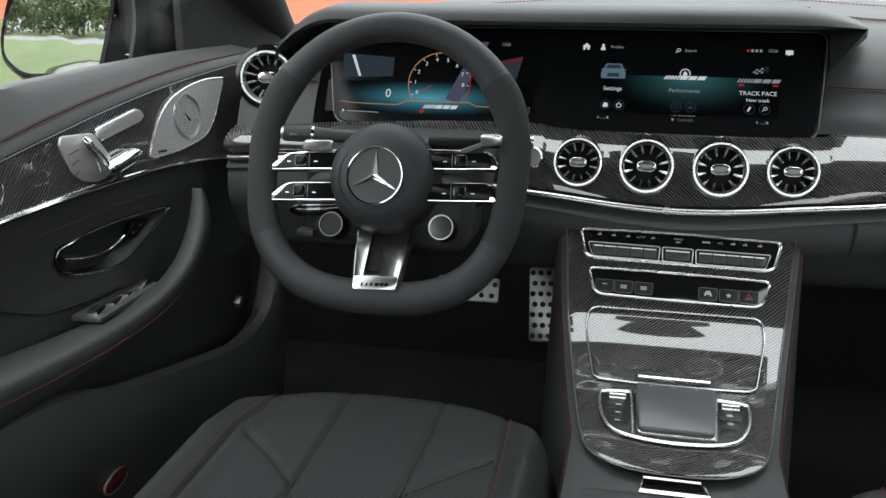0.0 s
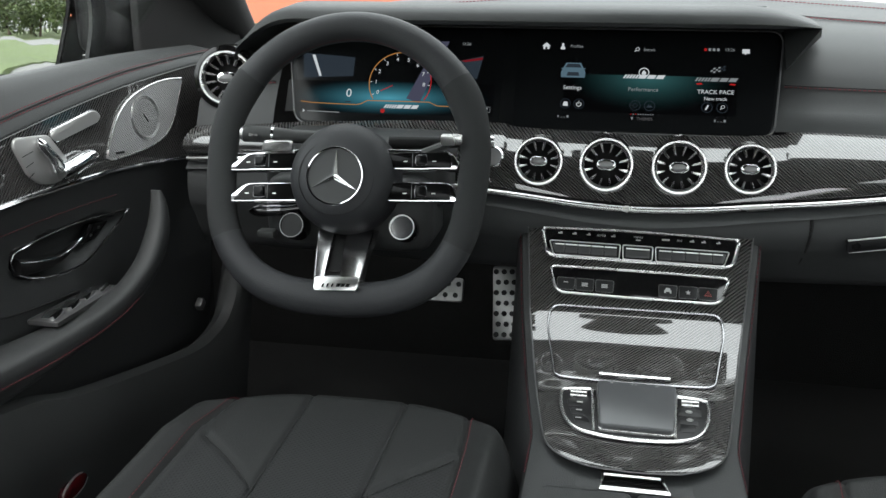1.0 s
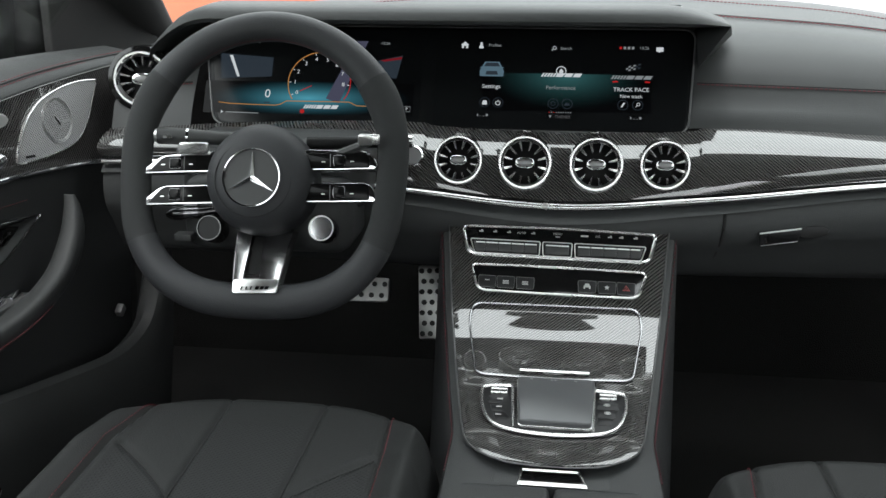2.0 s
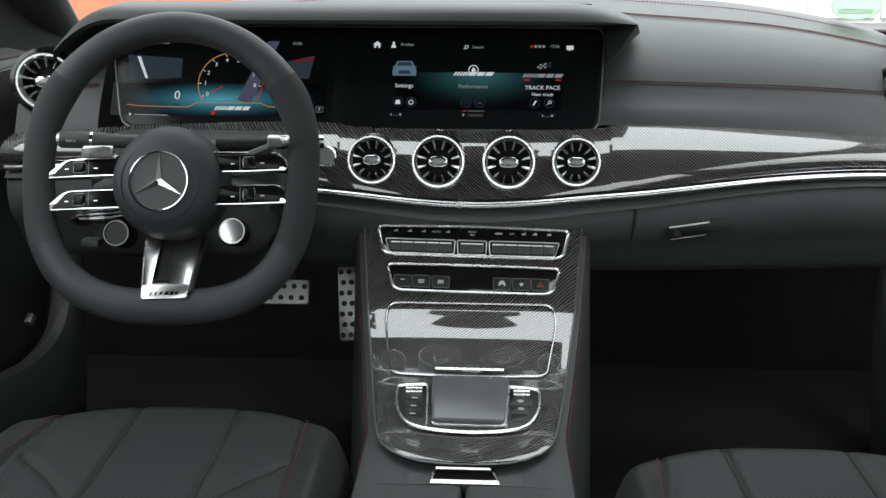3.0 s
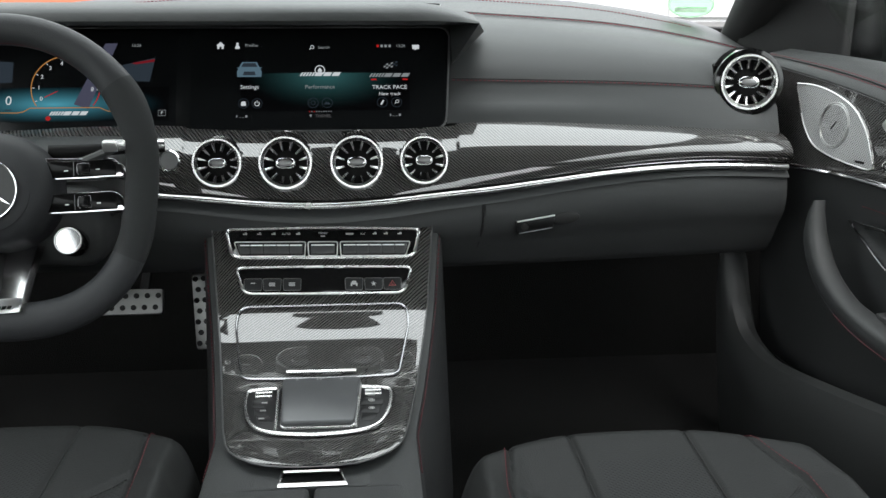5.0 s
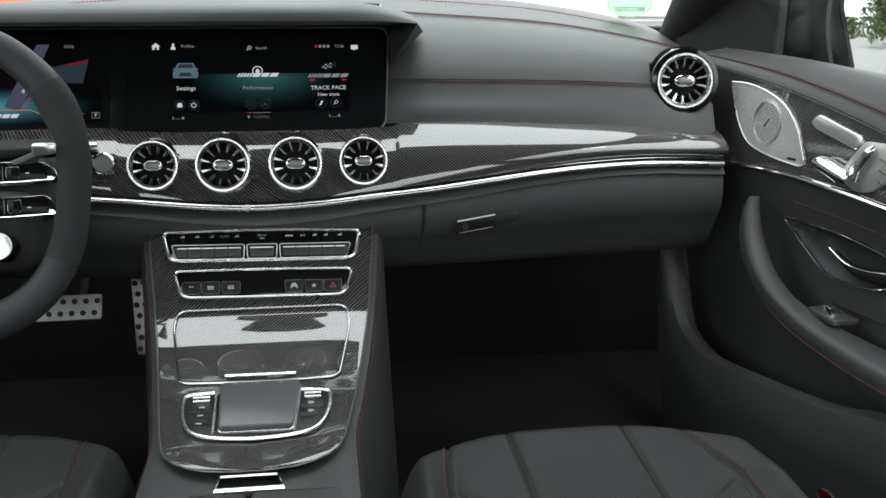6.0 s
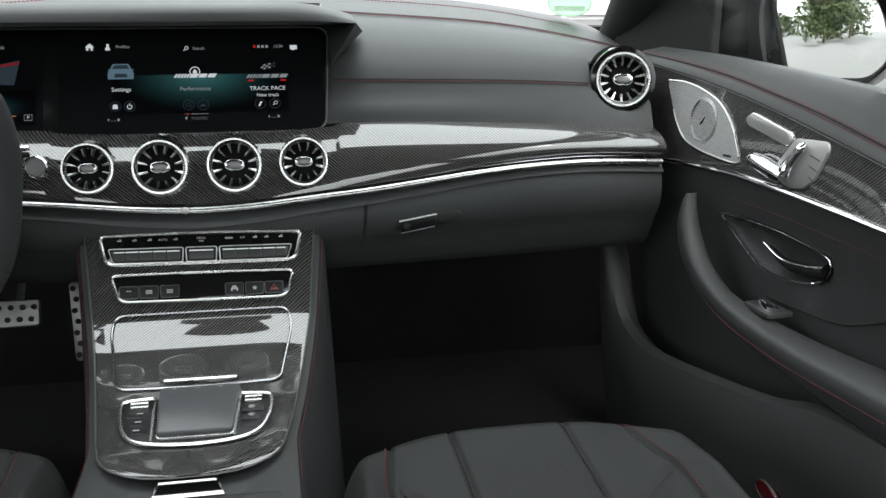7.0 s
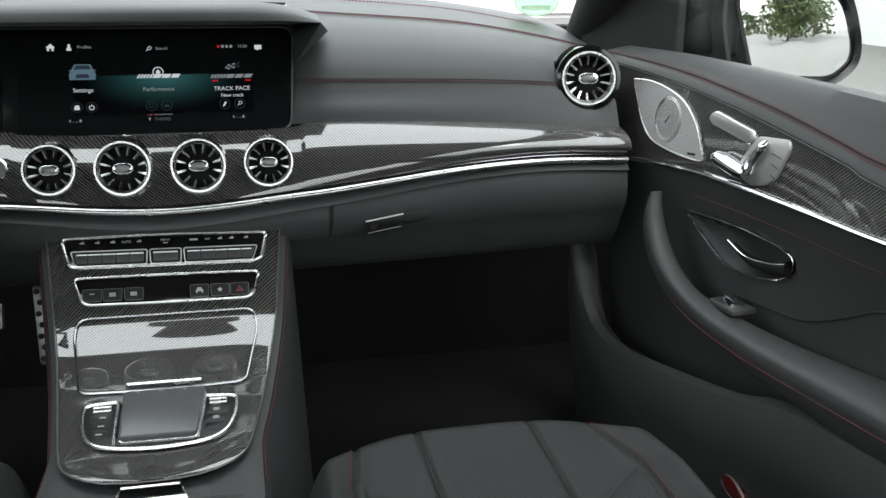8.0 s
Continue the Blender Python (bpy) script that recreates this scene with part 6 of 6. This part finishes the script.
    if s < 0:
        cells = [(1.088, 0.022), (1.056, 0.025), (1.022, 0.030), (0.985, 0.034)]
        plate = [(1.108, 0.005), (1.108, 0.038), (0.965, 0.056), (0.965, 0.012)]
    else:
        cells = [(1.032, 0.030)]
        plate = [(1.062, 0.014), (1.058, 0.046), (1.004, 0.050), (1.006, 0.012)]
    w = part("window_switch_plate", slab(round_poly(plate, 0.004, 3), (-0.004, 0.002), lambda a, b, h: top(a, b, h), bevel=0.001), KEY_DARK, d, "window switch plate")
    for y, o in cells:
        part("window_switch", box((-0.010, -0.012, -0.002), (0.010, 0.012, 0.0075), Matrix.Translation(top(y, o)) @ pose(0, 0, 0, 10, s * 12, 0), bevel=0.003), CHROME, w, "chrome window switch")
    # lamp low in the door
    lamp = basis((s * 0.7035, 0.95, 0.362), (0, 1, 0.05), (0, 0.1, 1))
    ov = [(0.027 * math.cos(t), 0.012 * math.sin(t)) for t in np.linspace(0, 2 * math.pi, 24, endpoint=False)]
    r = part("courtesy_lamp", slab(ov, (-0.006, 0.006), lambda a, b, h: lamp @ Vector((a, b, h * s * -1 if s > 0 else h)), bevel=0.002), RED_LENS, d, "red courtesy lamp lens")
    part("lamp_rim", tube([lamp @ Vector((a * 1.04, b * 1.06, 0.004 * (-s if s > 0 else 1))) for a, b in ov], 0.0015, 6, True), MATT_METAL, r)
    # padded edge line behind the armrest
    part("panel_gap", tube([(s * (door_x(y) + 0.003), y, z) for y, z in curve_through([(1.08, 0.582), (1.00, 0.585), (0.94, 0.592), (0.88, 0.617), (0.83, 0.642), (0.75, 0.652), (0.6, 0.655)], 40)], 0.0015, 6), GROOVE, d)


for s in (-1, 1):
    build_door_fittings(s)


# ---- door mirrors ----
def build_door_mirror(s):
    d = thing("door_mirror", "dark door mirror with a clear reflecting glass", "mirror", group="door mirrors")
    rows = []
    face = round_poly([(0.865, 0.826), (1.055, 0.822), (1.096, 0.855), (1.097, 0.89), (1.075, 0.955), (1.035, 1.010), (0.96, 1.03), (0.845, 1.02), (0.835, 0.93)], 0.04, 5)
    c = np.array(face).mean(0)
    for k, y in ((0.93, 1.352), (1.0, 1.345), (1.02, 1.36), (1.0, 1.40), (0.93, 1.45), (0.75, 1.49), (0.4, 1.51), (0.02, 1.515)):
        rows.append([(s * (c[0] + (a - c[0]) * k), y + (0.05 * (a - 0.98) if k > 0.5 else 0), c[1] + (b - c[1]) * k) for a, b in face])
    part("housing", grid(rows, wrap=True), HOUSING, d, "black mirror housing")
    out = 0.020 if s < 0 else 0.004
    gl = round_poly([(0.907, 0.842), (1.038, 0.8395), (1.066, 0.866), (1.065, 0.892), (1.046, 0.945), (1.005, 1.0), (0.885, 1.005), (0.873, 0.955)], 0.018, 4)
    m = Matrix.Translation((s * (0.99 + out), 1.353, 0.915)) @ pose(0, 0, 0, -1.9, 0, -s * 5)
    def on_glass(a, b, h):
        return m @ Vector((s * (a - 0.99), -h, b - 0.915))
    part("backing", slab([(0.99 + (a - 0.99) * 1.05, 0.915 + (b - 0.915) * 1.06) for a, b in gl], (-0.006, 0.001), on_glass), DARK, d)
    rings = []
    for k in (1.0, 0.86, 0.72, 0.58, 0.44, 0.3, 0.16, 0.02):
        rings.append([on_glass(0.975 + (a - 0.975) * k, 0.915 + (b - 0.915) * k, 0.006 - (((a - 0.975) * k) ** 2 + ((b - 0.915) * k) ** 2) / 2.4) for a, b in gl])
    part("mirror_glass", grid(rings, wrap=True), MIRROR, d, "clear convex mirror glass")
    part("inner_cover", box((min(s * 0.800, s * 0.900), 1.375, 0.87), (max(s * 0.800, s * 0.900), 1.46, 1.04), bevel=0.03, seg=4), HOUSING, d)
    part("foot", tube([(s * 0.775, 1.44, 0.850), (s * 0.83, 1.42, 0.856), (s * 0.90, 1.41, 0.87)], [0.022, 0.02, 0.018], 12, flat=0.6), GLOSS, d)


for s in (-1, 1):
    build_door_mirror(s)


# ---- rear-view mirror and windscreen badge ----
def build_inner_mirror():
    d = thing("rear_view_mirror", "black rear-view mirror at the top of the windscreen", "mirror")
    m = basis((0.0, 1.25, 1.205), (1, 0, 0), (0, 0.12, 1))
    rows = []
    for k in np.linspace(-0.98, 1, 12):
        q = math.sqrt(max(0.0, 1 - max(k, -0.25) ** 2)) if k > -0.25 else 0.968
        rows.append([m @ Vector((0.095 * q * math.copysign(abs(math.cos(t)) ** 0.75, math.cos(t)), 0.036 * q * math.copysign(abs(math.sin(t)) ** 0.75, math.sin(t)), -0.07 * k)) for t in np.linspace(0, 2 * math.pi, 36, endpoint=False)])
    part("housing", grid(rows, wrap=True), PLASTIC, d, "rounded black mirror housing")
    o = [(0.090 * math.copysign(abs(math.cos(t)) ** 0.75, math.cos(t)), 0.033 * math.copysign(abs(math.sin(t)) ** 0.75, math.sin(t))) for t in np.linspace(0, 2 * math.pi, 36, endpoint=False)]
    part("mirror_glass", slab(o, (0.0660, 0.0690), lambda a, b, h: m @ Vector((a, b, h))), MIRROR, d)
    part("stem", tube([(0, 1.28, 1.21), (0, 1.30, 1.25), (0, 1.305, 1.275)], [0.012, 0.018, 0.03], 12), PLASTIC, d)


build_inner_mirror()


def build_badge():
    d = thing("windscreen_badge", "green and white round badge stuck inside the windscreen", "sticker")
    m = basis((0.643, 1.665, 0.946), (1, -0.35, 0.0), (0, -0.8, 0.55))
    def thin_film(name, colour):
        f, n, l, b = node_mat(name)
        tl, mx = n.new("ShaderNodeBsdfTranslucent"), n.new("ShaderNodeMixShader")
        tl.inputs["Color"].default_value = (*colour, 1)
        b.inputs["Base Color"].default_value = (*colour, 1)
        mx.inputs[0].default_value = 0.75
        l.new(b.outputs[0], mx.inputs[1])
        l.new(tl.outputs[0], mx.inputs[2])
        l.new(mx.outputs[0], n["Material Output"].inputs["Surface"])
        return f
    green, white = thin_film("green_film", (0.30, 0.55, 0.33)), thin_film("white_film", (0.8, 0.8, 0.78))
    part("disc", lathe([(0.040, 0.0), (0.040, 0.0006), (0.0, 0.0006)], m, 36), green, d)
    part("ring", lathe([(0.040, 0.0006), (0.040, 0.0012), (0.0375, 0.0012), (0.0375, 0.0006)], m, 36), white, d)
    part("plate_bar", box((-0.028, -0.022, 0.0006), (0.028, -0.008, 0.0013), m), white, d)


build_badge()


# ---- outside the car ----
def foliage(name, dark, light):
    m, n, l, b = node_mat(name)
    g = n.new("ShaderNodeNewGeometry")
    mix = n.new("ShaderNodeMix")
    mix.data_type = "RGBA"
    mix.inputs[6].default_value, mix.inputs[7].default_value = (*dark, 1), (*light, 1)
    l.new(g.outputs["Random Per Island"], mix.inputs[0])
    l.new(mix.outputs[2], b.inputs["Base Color"])
    b.inputs["Roughness"].default_value = 0.6
    return m


LEAVES = foliage("tree_leaves", (0.035, 0.055, 0.018), (0.12, 0.16, 0.05))
BARK = surface("tree_bark", (0.11, 0.085, 0.06), 0.9, grain=25, bump=0.9, vary=0.4, dist=0.02, blotch=3)


def build_tree(x, y, h, r, seed):
    rng = np.random.default_rng(seed)
    t = thing("tree", "leafy green broad tree standing on the grass", "tree", group="trees behind the car")
    bm = tube(curve_through([(x, y, 0), (x + 0.1, y, h * 0.25), (x - 0.1, y + 0.1, h * 0.55)], 10), list(np.linspace(0.20, 0.10, 10)), 9)
    for k in range(6):
        a = 2 * math.pi * k / 6 + rng.uniform(-0.3, 0.3)
        z0 = h * rng.uniform(0.28, 0.5)
        tube(curve_through([(x, y, z0), (x + r * 0.35 * math.cos(a), y + r * 0.35 * math.sin(a), z0 + h * 0.15), (x + r * 0.7 * math.cos(a), y + r * 0.7 * math.sin(a), z0 + h * 0.3)], 8), list(np.linspace(0.10, 0.03, 8)), 6, bm=bm)
    part("trunk", bm, BARK, t)
    verts, faces = [], []
    clumps = [(rng.normal(0, 1, 3), rng.uniform(0.25, 0.45)) for _ in range(26)]
    for c, cr in clumps:
        c = c / np.linalg.norm(c) * rng.uniform(0.35, 0.95)
        for _ in range(130):
            d = rng.normal(0, 1, 3)
            p = c + d / np.linalg.norm(d) * cr * rng.uniform(0.5, 1.0)
            o = np.array([x + p[0] * r, y + p[1] * r, h * 0.46 + p[2] * h * 0.44])
            u = rng.normal(0, 1, 3)
            u /= np.linalg.norm(u)
            w = np.cross(u, rng.normal(0, 1, 3))
            w /= np.linalg.norm(w)
            q = rng.uniform(0.10, 0.24)
            i = len(verts)
            verts += [tuple(o - u * q), tuple(o + w * q * 0.6), tuple(o + u * q), tuple(o - w * q * 0.6)]
            faces.append((i, i + 1, i + 2, i + 3))
    me = bpy.data.meshes.new("crown")
    me.from_pydata(verts, [], faces)
    me.materials.append(LEAVES)
    c = new("crown", me)
    c.parent = t


TREES = [(-8, -30, 7.5, 3.2), (-12, -33, 8.5, 3.6), (-16, -31, 7.5, 3.3), (-20, -35, 9.5, 4.2), (-25, -33, 8.5, 3.8), (-30, -36, 10, 4.4), (-36, -34, 9, 4), (-10, -40, 10, 4.6), (-17, -43, 11, 5), (-26, -44, 11, 5), (-34, -46, 12, 5), (-42, -40, 10, 4.5), (13, -30, 9, 4), (9.5, -22, 6, 2.6), (19, -36, 10, 4.4)]
for i, (x, y, h, r) in enumerate(TREES):
    build_tree(x, y, h, r, 40 + i)


def build_hedge():
    """A dense far belt of bushes behind the trees."""
    rng = np.random.default_rng(7)
    verts, faces = [], []
    for _ in range(9000):
        x = rng.uniform(-90, 30)
        top = 4.5 + 1.6 * math.sin(x * 0.31) + 1.1 * math.sin(x * 0.83 + 1)
        o = np.array([x, -50 + rng.uniform(-2, 2), top * rng.uniform(0, 1) ** 0.8])
        u = rng.normal(0, 1, 3)
        u /= np.linalg.norm(u)
        w = np.cross(u, rng.normal(0, 1, 3))
        w /= np.linalg.norm(w)
        q = rng.uniform(0.25, 0.5)
        i = len(verts)
        verts += [tuple(o - u * q), tuple(o + w * q * 0.6), tuple(o + u * q), tuple(o - w * q * 0.6)]
        faces.append((i, i + 1, i + 2, i + 3))
    me = bpy.data.meshes.new("far_bushes")
    me.from_pydata(verts, [], faces)
    me.materials.append(LEAVES)
    tagged(new("far_bushes", me), "dense belt of green bushes behind the trees", "bushes", kind="stuff")


build_hedge()


def build_wall(name, label, lo, hi, mat):
    b = thing(name, label, "building")
    part("wall", box(lo, hi), mat, b)
    part("roof", box((lo[0] - 0.3, lo[1] - 0.3, hi[2]), (hi[0] + 0.3, hi[1] + 0.3, hi[2] + 0.35)), DARK, b)
    return b


RED_WALL = surface("terracotta_render", (0.36, 0.12, 0.065), 0.85, grain=30, bump=0.4, vary=0.25, dist=0.01, blotch=0.7)
PALE_WALL = surface("pale_cladding", (0.55, 0.56, 0.55), 0.7, grain=30, bump=0.2, vary=0.12, dist=0.01, blotch=0.5)
GREY_WALL = surface("grey_concrete", (0.30, 0.30, 0.29), 0.85, grain=25, bump=0.4, vary=0.2, dist=0.01, blotch=0.6)


def build_surroundings():
    b = build_wall("red_building", "low terracotta-rendered building ahead of the car", (-22, 17, 0), (-2.2, 24, 4.2), RED_WALL)
    for k in range(5):
        x = -20 + 3.6 * k
        w = part("window", box((x, 16.94, 1.4), (x + 1.5, 17.02, 2.9)), GLOSS, b, "dark window pane")
        part("frame", box((x - 0.08, 16.92, 1.32), (x + 1.58, 16.98, 1.40)), PALE_WALL, w)
    b = build_wall("pale_building", "pale clad building with upright joints ahead of the car", (0.5, 20, 0), (26, 28, 4.6), PALE_WALL)
    for k in range(17):
        part("panel", box((0.55 + 1.5 * k, 19.93, 0.1), (1.95 + 1.5 * k, 20.02, 4.5), bevel=0.01), PALE_WALL, b)
    b = build_wall("grey_building", "plain grey concrete building beside the car", (9, -6, 0), (18, 14, 4.5), GREY_WALL)
    for k in range(7):
        part("panel", box((8.93, -5.9 + 2.8 * k, 0.9), (9.02, -3.2 + 2.8 * k, 4.4), bevel=0.015), GREY_WALL, b)
    part("plinth", box((8.88, -6, 0), (9.02, 14, 0.85)), PALE_WALL, b, "pale plinth")
    # bonnet of the car
    rows = []
    for k in np.linspace(0, 1, 12):
        rows.append([(0.78 * q, 1.9 + 1.3 * k, 0.885 - 0.02 * k - 0.14 * k ** 3 - 0.06 * abs(q) ** 3) for q in np.linspace(-1, 1, 15)])
    tagged(part("bonnet", thicken(grid(rows), 0.01), PAINT), "graphite painted bonnet ahead of the windscreen", "bonnet", kind="structure")
    tagged(part("trim", box((-0.74, 1.80, 0.80), (0.74, 1.93, 0.888), bevel=0.01), DARK), "black scuttle below the windscreen", "scuttle", kind="structure")


build_surroundings()
